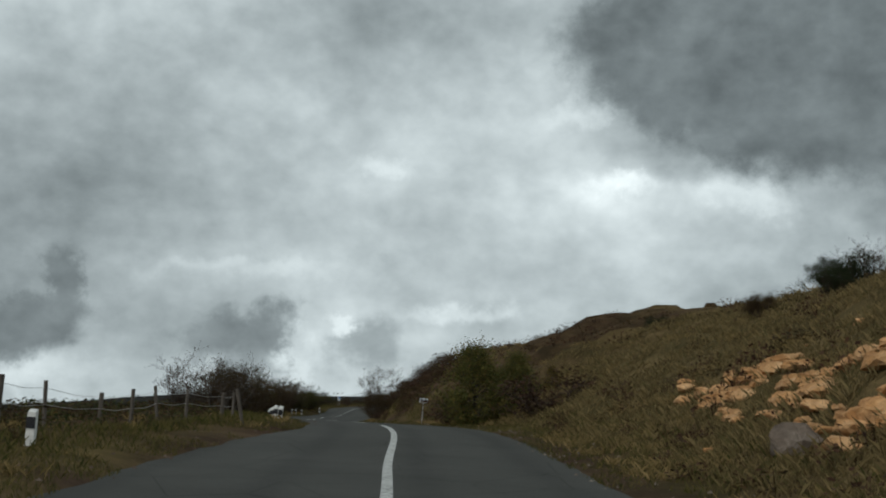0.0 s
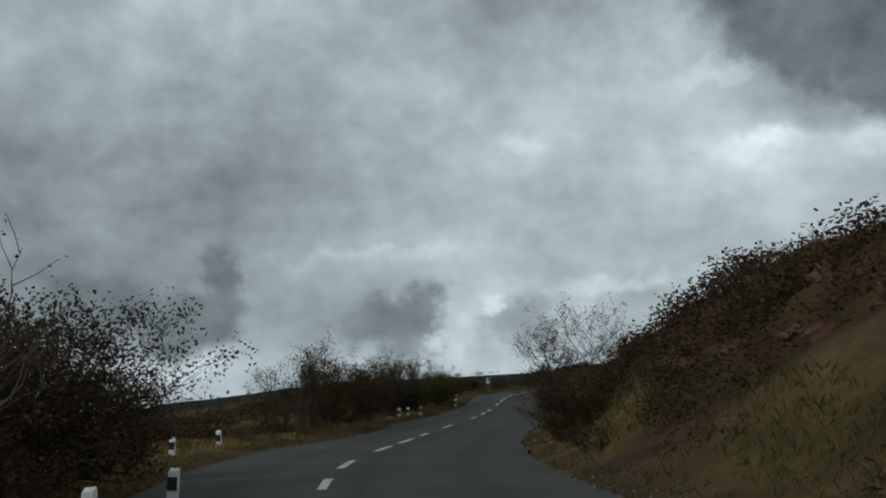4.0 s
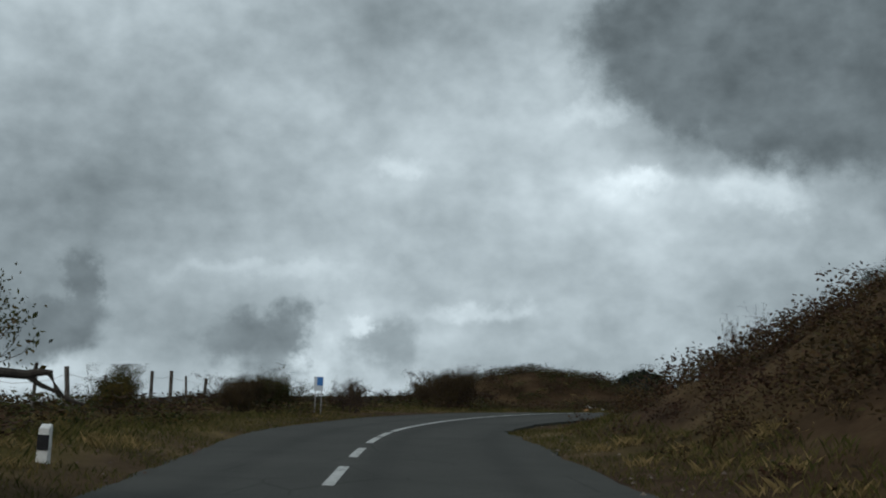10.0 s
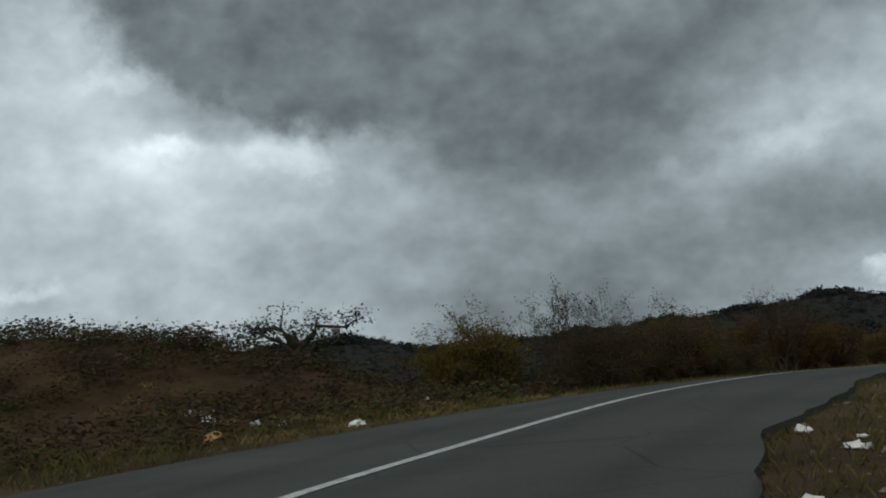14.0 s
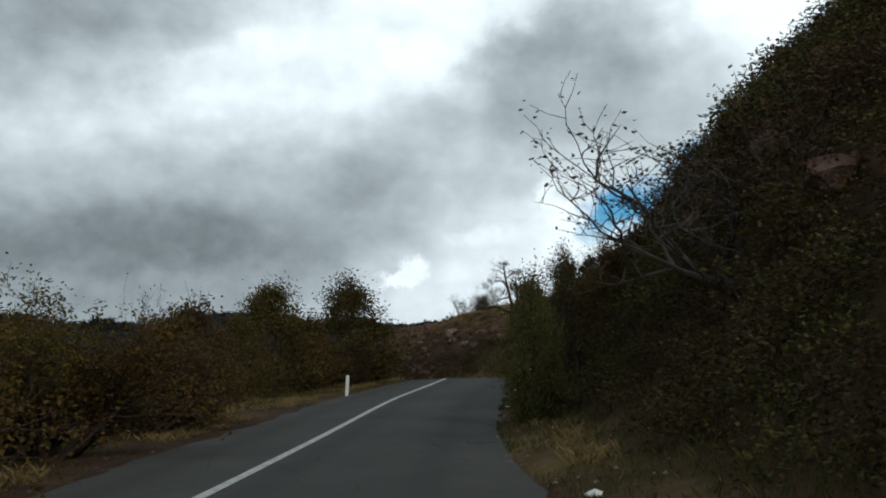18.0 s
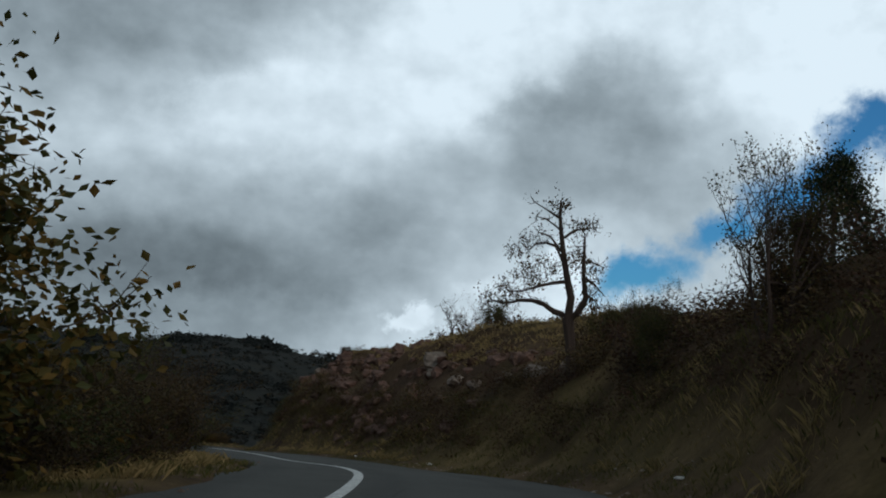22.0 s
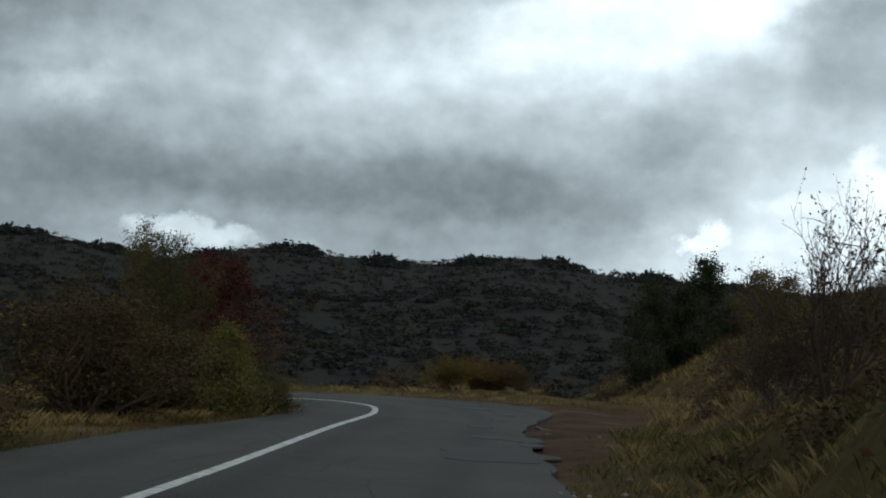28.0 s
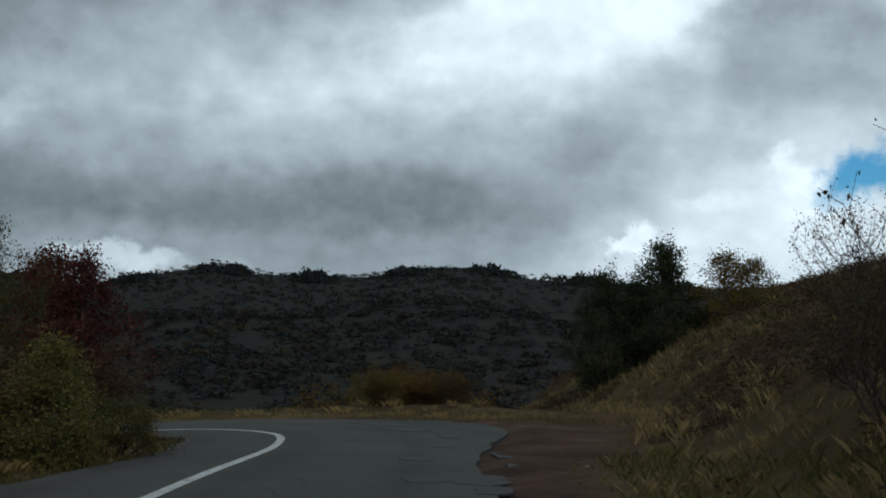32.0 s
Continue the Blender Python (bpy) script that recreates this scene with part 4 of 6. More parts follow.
def plant(key, x, y, h, wide=1.0, turn=None, label="", group="", sink=0.05):
    """Puts a plant of height h on the ground at x, y."""
    src, h0 = KINDS[key]
    k = h / h0
    turn = PLANT_R.uniform(0, 360) if turn is None else turn
    m = pose(x, y, land_at(x, y) - sink, PLANT_R.uniform(-4, 4), PLANT_R.uniform(-4, 4), turn)
    if key in USED:
        ob = copy_thing(src, m)
    else:
        ob = src
        ob.matrix_basis = m
        USED.add(key)
    ob.scale = (k * wide, k * wide, k)
    if label:
        tagged(ob, label)
    if group:
        tagged(ob, group=group)
    return ob


kind("bare", "shrub", "nearly bare dark twiggy shrub with few dry leaves", "shrub", LEAF_BROWN, TWIG, 7, 3, 2.5, 0.075, 1, 0.05, lean=0.6, kids=(5, 4, 3), levels=3)
kind("bare2", "shrub", "bare grey thorn bush with thin tangled twigs", "shrub", LEAF_BROWN, BARK, 6, 13, 2.5, 0.06, 1, 0.05, lean=0.8, kids=(6, 4, 3), levels=3, bend=0.4)
kind("sapling", "young_tree", "slender young tree with sparse dark leaves", "tree", LEAF_GREEN, TWIG, 5, 5, 3.5, 0.075, 4, 0.1, lean=0.32, kids=(6, 4, 2), levels=3, lift=0.16)
kind("sapling2", "young_tree", "open thicket of thin stems with scattered brown leaves", "tree", LEAF_BROWN, TWIG, 7, 25, 3.5, 0.07, 4, 0.11, lean=0.4, kids=(6, 4, 2), levels=3, lift=0.14)
kind("bush", "bush", "dense dull green and brown roadside bush", "bush", LEAF_GREEN, TWIG, 8, 7, 2.4, 0.068, 9, 0.13, lean=0.75, kids=(5, 4, 3), levels=3)
kind("bush2", "bush", "dense rounded bush with withered brown leaves", "bush", LEAF_BROWN, TWIG, 9, 17, 2.4, 0.065, 9, 0.14, lean=0.85, kids=(5, 4, 3), levels=3)
kind("dark", "bush", "dark evergreen bush with thick foliage", "bush", LEAF_DARK, TWIG, 8, 9, 2.4, 0.06, 13, 0.13, lean=0.7, kids=(5, 4, 3), levels=3)
kind("autumn", "tree", "bushy tree with green and yellow autumn leaves", "tree", LEAF_YELLOW, BARK, 3, 11, 4.5, 0.088, 12, 0.19, lean=0.16, kids=(13, 5, 3), levels=3, start=0.06, rad=0.014, full=True, wide=0.66, lift=0.16, bend=0.16)
kind("autumn2", "tree", "dense tree with dull green and bronze leaves", "tree", LEAF_GREEN, BARK, 3, 31, 4.5, 0.08, 13, 0.18, lean=0.2, kids=(13, 5, 3), levels=3, start=0.06, rad=0.015, full=True, wide=0.7, lift=0.12, bend=0.18)
kind("orange", "bush", "orange and brown autumn bush", "bush", LEAF_ORANGE, TWIG, 8, 15, 2.8, 0.075, 11, 0.16, lean=0.6, kids=(5, 4, 3), levels=3)
kind("yellow", "bush", "tall yellow autumn bush", "bush", LEAF_YELLOW, TWIG, 8, 19, 2.8, 0.075, 11, 0.15, lean=0.55, kids=(5, 4, 3), levels=3)
kind("low", "low_shrub", "low tangle of dark reddish scrub", "shrub", SCRUB, TWIG, 8, 51, 0.9, 0.06, 4, 0.06, lean=1.0, kids=(4, 3, 2), levels=2)
kind("bare3", "shrub", "wide pale-twigged shrub with tiny dry leaves", "shrub", LEAF_BROWN, BARK, 9, 63, 2.8, 0.05, 4, 0.07, lean=0.7, kids=(7, 5, 3), levels=3, bend=0.3, rad=0.014)


def gnarled_tree(key, seed):
    """A short leaning trunk that forks into crooked limbs, each ending in flat clumps of leaves."""
    w = Wood(seed)
    r = w.r
    pts = [Vector((0, 0, -0.3)), Vector((0.05, 0, 0.3)), Vector((-0.06, 0.03, 0.75)), Vector((0.04, -0.03, 1.15)), Vector((-0.02, 0, 1.5)), Vector((-0.12, 0.05, 2.1)), Vector((-0.22, 0.02, 2.8)), Vector((-0.2, 0.0, 3.3))]
    w.tube(pts, [0.30, 0.24, 0.20, 0.19, 0.15, 0.10, 0.06, 0.03], 9)
    for k in range(13):
        z = 1.05 + 2.1 * k / 13
        a = k * 2.4 + r.uniform(-0.4, 0.4)
        reach = r.uniform(0.75, 1.45) * (1.15 - 0.5 * (z - 1) / 2.4)
        p = Vector((-0.1 * (z - 1), 0, z))
        q = [p]
        for n in range(1, 6):
            f = n / 5
            q.append(p + Vector((math.cos(a) * reach * f, math.sin(a) * reach * f, 0.35 * math.sin(f * 2.6) + 0.25 * f)) + Vector((r.gauss(0, 0.06), r.gauss(0, 0.06), r.gauss(0, 0.06))))
        w.tube(q, [0.085, 0.07, 0.055, 0.04, 0.028, 0.012], 6)
        for at in q[2:]:
            for _ in range(2):
                e = at + Vector((r.gauss(0, 0.24), r.gauss(0, 0.24), r.gauss(0.1, 0.14)))
                w.tube([at, (at + e) / 2 + Vector((r.gauss(0, 0.04), r.gauss(0, 0.04), 0)), e], [0.02, 0.013, 0.006], 4)
                for _ in range(r.randint(15, 75)):
                    w.leaf(e + Vector((r.gauss(0, 0.15), r.gauss(0, 0.15), r.gauss(0, 0.075))), 0.06)
    root = thing("gnarled_tree", "old gnarled tree with a crooked dark trunk and clumped leaves", "tree", GROUPS["gnarled_tree"])
    k = 3.6 / max(p.z for p in w.lv)
    mesh_object("trunk", [p * k for p in w.v], w.f, TWIG, root)
    mesh_object("crown", [p * k for p in w.lv], w.lf, LEAF_DARK, root)
    KINDS[key] = root, 3.6


gnarled_tree("gnarled", 45)


def hill_tree():
    """The old tree on the crest: a trunk that forks in two, long limbs to one side, leaves in loose bunches. Sizes in centimetres from the foot."""
    w = Wood(41)
    r = w.r

    def limb(rad, *pts):
        side = r.uniform(-0.5, 0.5)
        line = []
        n = len(pts) - 1
        for k, (x, z) in enumerate(pts):
            line.append(Vector((x / 100 + r.gauss(0, 0.01), side * k / max(n, 1) + r.gauss(0, 0.015), z / 100)))
        w.tube(line, [max(rad * (1 - 0.75 * k / n), 0.008) for k in range(n + 1)], 8 if rad > 0.06 else 5)
        for k in range(2, n + 1):
            for _ in range(4):
                e = line[k] + Vector((r.gauss(0, 0.16), r.gauss(0, 0.16), r.gauss(0.06, 0.12)))
                w.tube([line[k], line[k].lerp(e, 0.5) + Vector((0, 0, r.gauss(0, 0.03))), e], [0.012, 0.008, 0.004], 4)
                if r.random() < 0.55:
                    bunch(e.x * 100, e.z * 100, e.y, 9, 0.5)

    def bunch(x, z, y=None, count=70, wide=1.0):
        y = r.uniform(-0.45, 0.45) if y is None else y
        for _ in range(3 if count > 30 else 1):
            q = Vector((x / 100 + r.gauss(0, 0.12), y + r.gauss(0, 0.15), z / 100 + r.gauss(0, 0.07)))
            for _ in range(count // 2):
                w.leaf(q + Vector((r.gauss(0, 0.11), r.gauss(0, 0.12), r.gauss(0, 0.065))) * wide, 0.062)

    w.tube([Vector(p) for p in ((0.0, 0, -0.4), (0.0, 0, 0.05), (-0.05, 0, 0.5), (-0.13, 0.02, 0.95), (-0.2, 0.0, 1.25))], [0.20, 0.155, 0.135, 0.145, 0.15], 10)
    limb(0.12, (-19, 118), (-14, 162), (-25, 196), (-39, 246), (-47, 286), (-55, 325), (-53, 347))
    limb(0.11, (-15, 118), (8, 134), (25, 162), (20, 202), (17, 246), (17, 280))
    limb(0.065, (-30, 128), (-59, 134), (-92, 148), (-120, 154), (-160, 153), (-193, 146), (-232, 151))
    limb(0.045, (-25, 193), (-64, 188), (-104, 179), (-143, 168), (-180, 165))
    limb(0.045, (-42, 235), (-64, 263), (-92, 269), (-120, 266), (-140, 252))
    limb(0.03, (-59, 319), (-92, 333), (-126, 346))
    limb(0.03, (-47, 290), (-64, 300), (-92, 314), (-120, 318))
    limb(0.035, (-42, 280), (-14, 297), (14, 302), (42, 308))
    limb(0.03, (17, 235), (42, 232), (59, 227))
    limb(0.04, (20, 202), (48, 190), (70, 174))
    limb(0.035, (-47, 252), (-81, 280), (-109, 286))
    limb(0.03, (23, 170), (48, 160), (66, 146))
    for x, z in ((-53, 347), (-60, 338), (-182, 258), (-154, 246), (-165, 266), (-221, 168), (-199, 151), (-238, 151), (-204, 112), (-165, 190), (-132, 207), (-92, 224), (-104, 286), (-8, 297), (31, 297), (20, 306),
                 (-8, 241), (25, 230), (48, 202), (53, 174), (36, 151), (70, 140), (-25, 230), (-143, 162), (-176, 162), (-104, 196), (-76, 218), (-150, 230), (-120, 190), (-185, 180), (60, 215), (5, 255), (-60, 210)):
        bunch(x, z)
    root = thing("gnarled_tree", "old gnarled tree with a forked crooked trunk on the grassy crest", "tree", GROUPS["gnarled_tree"], at=pose(97.9, 191.15, land_at(97.9, 191.15) - 0.05, 0, 0, -83))
    k = (10.3 - land_at(97.9, 191.15)) / 3.5
    root.scale = (1.0, 1.0, k)
    mesh_object("trunk", w.v, w.f, TWIG, root)
    mesh_object("crown", w.lv, w.lf, LEAF_BROWN, root)


hill_tree()


def crown_tree(key, name, label, category, leaf_mat, seed, height, radius, clumps, per, widest=0.36, leaf=0.085, bare=0.0):
    """A leafy tree: trunk, limbs that carry separate bunches of leaves, with gaps between them and an uneven outline."""
    w = Wood(seed)
    r = w.r
    w.tube([Vector((0, 0, -0.3)), Vector((r.gauss(0, 0.05), r.gauss(0, 0.05), height * 0.3)), Vector((r.gauss(0, 0.1), r.gauss(0, 0.1), height * 0.62)), Vector((0, 0, height * 0.93))],
           [0.024 * height, 0.019 * height, 0.012 * height, 0.004], 8)
    for k in range(clumps):
        f = 0.03 + 0.96 * (k + r.random()) / clumps
        reach = (f / widest) ** 0.55 if f < widest else max(0.04, ((1 - f) / (1 - widest)) ** 0.75)
        a = k * 2.399 + r.uniform(-0.5, 0.5)
        d = radius * reach * r.uniform(0.45, 1.06)
        c = Vector((math.cos(a) * d, math.sin(a) * d, f * height + r.gauss(0, 0.05 * height)))
        s = Vector((0, 0, max(0.05, c.z - 0.75 * d)))
        w.tube([s, s.lerp(c, 0.5) + Vector((r.gauss(0, 0.06), r.gauss(0, 0.06), 0.1 * d)), c], [0.02, 0.014, 0.006], 4)
        size = r.uniform(0.13, 0.27) * (0.75 + 0.25 * radius)
        for _ in range(5):
            e = c + Vector((r.gauss(0, size), r.gauss(0, size), r.gauss(0.1, size)))
            w.tube([c, e], [0.007, 0.003], 3)
        for _ in range(int(per * r.uniform(0.55, 1.25))):
            w.leaf(c + Vector((r.gauss(0, size), r.gauss(0, size), r.gauss(0, size * 0.75))), leaf)
    for k in range(int(bare)):
        a, d = r.uniform(0, 6.28), radius * r.uniform(0.05, 0.6)
        p = Vector((math.cos(a) * d, math.sin(a) * d, height * r.uniform(0.5, 0.7)))
        q = p + Vector((r.gauss(0, 0.12), r.gauss(0, 0.12), height * r.uniform(0.3, 0.5)))
        w.tube([p, p.lerp(q, 0.5) + Vector((r.gauss(0, 0.05), r.gauss(0, 0.05), 0)), q], [0.012, 0.008, 0.003], 4)
    root = thing(name, label, category, GROUPS[name])
    mesh_object("trunk", w.v, w.f, BARK, root)
    mesh_object("crown", w.lv, w.lf, leaf_mat, root)
    KINDS[key] = root, height


crown_tree("bronze", "tree", "leafy tree turning from dull green to bronze", "tree", LEAF_BRONZE, 101, 4.0, 1.75, 96, 190, 0.33, 0.095)
crown_tree("bronze2", "tree", "broad leafy tree with bronze and green autumn leaves", "tree", LEAF_BRONZE, 102, 4.0, 1.8, 100, 190, 0.36, 0.095)
crown_tree("gold", "tree", "tall tree with thinning green and gold autumn leaves", "tree", LEAF_YELLOW, 103, 5.5, 1.7, 80, 150, 0.36, 0.095)
crown_tree("amber", "bush", "amber autumn bush with thin bare shoots above its leaves", "bush", LEAF_ORANGE, 104, 2.6, 1.4, 60, 150, 0.4, bare=12)
crown_tree("amber2", "bush", "yellow-brown autumn bush with scattered gold leaves", "bush", LEAF_YELLOW, 105, 2.6, 1.3, 56, 130, 0.45, bare=6)
crown_tree("olive", "bush", "full olive-green bush at the foot of the slope", "bush", LEAF_OLIVE, 106, 3.0, 1.6, 100, 210, 0.38, leaf=0.085)
crown_tree("pine", "tree", "dark green tree with a loose rounded crown", "tree", LEAF_DARK, 107, 4.0, 1.8, 90, 200, 0.36, 0.1)
crown_tree("crimson", "tree", "small tree with dark red autumn leaves", "tree", LEAF_RED, 108, 4.0, 1.6, 80, 160, 0.5, 0.09)

# plants along the first stretch
plant("bare2", -9.5, 55.9, 3.6, 1.1)
plant("bare", -10.3, 56.7, 2.6, 1.2)
plant("bush2", -8.7, 59.2, 2.5, 1.2)
plant("bush2", -9.1, 61.2, 3.1, 1.0)
plant("bush2", -9.8, 65.2, 2.0, 1.4)
plant("low", 2.0, 46.3, 1.4, 1.5)
plant("low", 4.6, 39.8, 1.6, 1.6)
plant("bush2", 10.6, 35.4, 0.8, 1.3)
plant("dark", 11.2, 52.8, 0.8, 1.2)
plant("bare", -12.0, 71.3, 1.3, 1.4)
plant("low", -14.6, 78.9, 1.4, 1.5)
plant("low", -12.7, 79.6, 1.3, 1.5)
plant("sapling", -11.2, 84.3, 2.6, 1.1)
plant("sapling", -11.0, 87.4, 3.5, 1.1)
plant("bush2", -10.5, 90.6, 2.8, 1.2)
plant("sapling2", -10.2, 95.7, 2.8, 1.1)
plant("sapling2", -9.9, 100.9, 3.0, 1.2)
plant("bush", -9.8, 108.1, 2.7, 1.1)
plant("bush", -9.8, 121.2, 2.0, 1.0)
plant("bush2", -1.7, 73.3, 1.6, 1.3)
plant("low", -1.2, 69.3, 0.6, 1.8)
plant("sapling2", -11.1, 102.8, 2.2, 0.9)
plant("sapling", -11.2, 105.9, 3.4, 0.95)
plant("sapling", -10.6, 108.2, 3.2, 1.0)
plant("bush2", -11.4, 104.8, 1.6, 1.2)
plant("bush2", -11.0, 107.0, 1.3, 1.3)
plant("bush2", -10.5, 110.3, 1.8, 1.1)
plant("sapling", -10.5, 113.3, 3.1, 0.95)
plant("bush", -10.4, 116.4, 2.1, 1.1)
plant("bush", -9.8, 118.6, 2.6, 1.1)
plant("bush2", -11.0, 101.7, 1.2, 1.2)
plant("bare", -7.5, 156.9, 1.3, 1.1)
plant("bush2", -3.5, 166.9, 2.1, 1.1)
plant("bush", -9.8, 120.3, 2.7, 1.0)
plant("bush", -9.8, 123.4, 3.1, 0.95)
plant("bush", -9.9, 125.4, 2.7, 0.9)
plant("bush2", -9.8, 122.4, 1.5, 1.2)
plant("bare2", 3.8, 146.9, 1.9, 0.75)
plant("dark", 10.4, 152.5, 2.3, 1.1)
plant("bare2", 11.3, 145.8, 0.5, 1.2)
plant("bush2", -3.6, 178.9, 1.6, 1.2)
plant("bush", -12.5, 144.0, 1.2, 1.1)
plant("bush", -10.4, 157.8, 1.7, 1.05)
plant("bare", -11.6, 154.5, 1.1, 1.3)
# up to the bend
plant("sapling2", -7.9, 166.0, 1.3, 1.1)
plant("bush2", -3.6, 177.1, 2.2, 1.2)
plant("bush2", -4.6, 176.1, 1.8, 1.1)
plant("bush2", -10.9, 154.4, 1.3, 1.2)
plant("bush2", -10.7, 152.3, 1.1, 1.2)
plant("sapling2", -7.7, 162.1, 1.3, 1.0)
plant("sapling2", -6.6, 168.2, 0.8, 1.2)
plant("bush2", -5.7, 171.2, 0.9, 1.2)
plant("bush2", -4.8, 175.2, 1.6, 1.2)
plant("bush2", -3.4, 178.2, 1.7, 1.1)
plant("low", -2.2, 177.1, 1.2, 1.8)
plant("bush2", 13.6, 177.9, 1.6, 1.2)
# round the bend and the second straight
plant("orange", 16.3, 177.8, 1.3, 1.2)
plant("bush2", 14.4, 176.7, 1.1, 1.2)
plant("bush2", 19.3, 179.3, 1.1, 1.3)
plant("orange", 24.5, 181.3, 0.7, 1.2)
plant("bush2", 12.6, 175.5, 1.6, 1.2)
plant("bush2", 15.6, 177.4, 1.8, 1.2)
plant("bush", 17.6, 178.5, 1.6, 1.2)
plant("sapling2", 21.5, 180.1, 2.8, 1.0)
plant("orange", 21.9, 180.3, 1.8, 1.2)
plant("bush2", 24.0, 181.1, 1.7, 1.3)
plant("orange", 27.0, 182.1, 1.5, 1.2)
plant("orange", 30.2, 183.0, 2.2, 1.1)
plant("orange", 33.2, 183.8, 2.3, 1.1)
plant("orange", 36.4, 184.6, 2.9, 1.1)
plant("yellow", 41.7, 185.9, 3.1, 1.1)
plant("bush2", 43.9, 186.4, 2.2, 1.3)
plant("orange", 49.0, 187.5, 1.9, 1.2)
plant("orange", 35.2, 184.3, 2.4, 1.2)
plant("orange", 37.3, 184.8, 2.6, 1.1)
plant("yellow", 40.4, 185.6, 3.1, 1.1)
plant("orange", 43.5, 186.3, 2.6, 1.2)
plant("bush2", 48.4, 187.4, 2.4, 1.2)
plant("bush2", 76.2, 193.0, 1.6, 1.2)
plant("bush", 78.0, 193.6, 1.7, 1.3)
plant("bush2", 79.9, 194.0, 1.6, 1.2)
plant("bush", 82.0, 195.0, 1.7, 1.3)
plant("bush2", 72.5, 192.2, 1.8, 1.0)
plant("sapling", 89.7, 199.6, 3.0, 1.0)
plant("sapling2", 91.0, 199.6, 3.1, 1.0)
plant("bush2", 87.5, 197.5, 1.8, 1.2)
plant("bush", 88.6, 197.9, 1.8, 1.2)
plant("bush2", 94.4, 201.6, 1.6, 1.2)
plant("bush", 95.6, 202.6, 1.8, 1.2)
plant("bush2", 97.3, 203.6, 1.9, 1.2)
plant("bush", 98.4, 205.2, 2.0, 1.2)
plant("bush2", 100.6, 206.2, 1.8, 1.3)
plant("bush", 102.4, 207.4, 1.8, 1.2)
# the last stretch
plant("orange", 111.8, 218.7, 1.5, 1.2)
plant("yellow", 112.5, 218.1, 1.7, 1.2)
plant("bush", 114.9, 218.6, 1.4, 1.2)
plant("orange", 118.8, 220.4, 2.7, 1.1)
plant("autumn", 124.4, 221.8, 4.4, 0.7)
plant("autumn", 123.0, 221.7, 3.2, 0.9)
plant("bush2", 127.3, 223.3, 2.1, 1.2)
plant("bush2", 131.0, 225.2, 1.8, 1.2)
plant("low", 131.8, 211.1, 0.8, 1.6)
plant("bush2", 119.4, 219.8, 2.0, 1.2)
plant("orange", 123.8, 224.0, 2.8, 1.1)
plant("autumn", 127.6, 223.5, 3.6, 0.8)
plant("bush2", 136.5, 228.3, 2.4, 1.2)
plant("bush", 140.2, 230.3, 2.3, 1.2)
plant("autumn2", 140.6, 230.8, 3.5, 0.62)
plant("bush", 139.4, 230.5, 1.3, 1.2)
plant("bush", 138.5, 229.4, 1.7, 1.0)
plant("bush", 137.5, 228.8, 1.6, 1.1)
plant("orange", 141.6, 233.9, 1.2, 1.2)
plant("yellow", 164.1, 237.9, 2.5, 1.0)
plant("orange", 165.6, 237.2, 2.5, 1.0)
plant("yellow", 158.4, 234.5, 1.6, 1.1)
plant("orange", 160.7, 234.5, 1.6, 1.1)
plant("bush2", 161.2, 233.6, 1.3, 1.2)
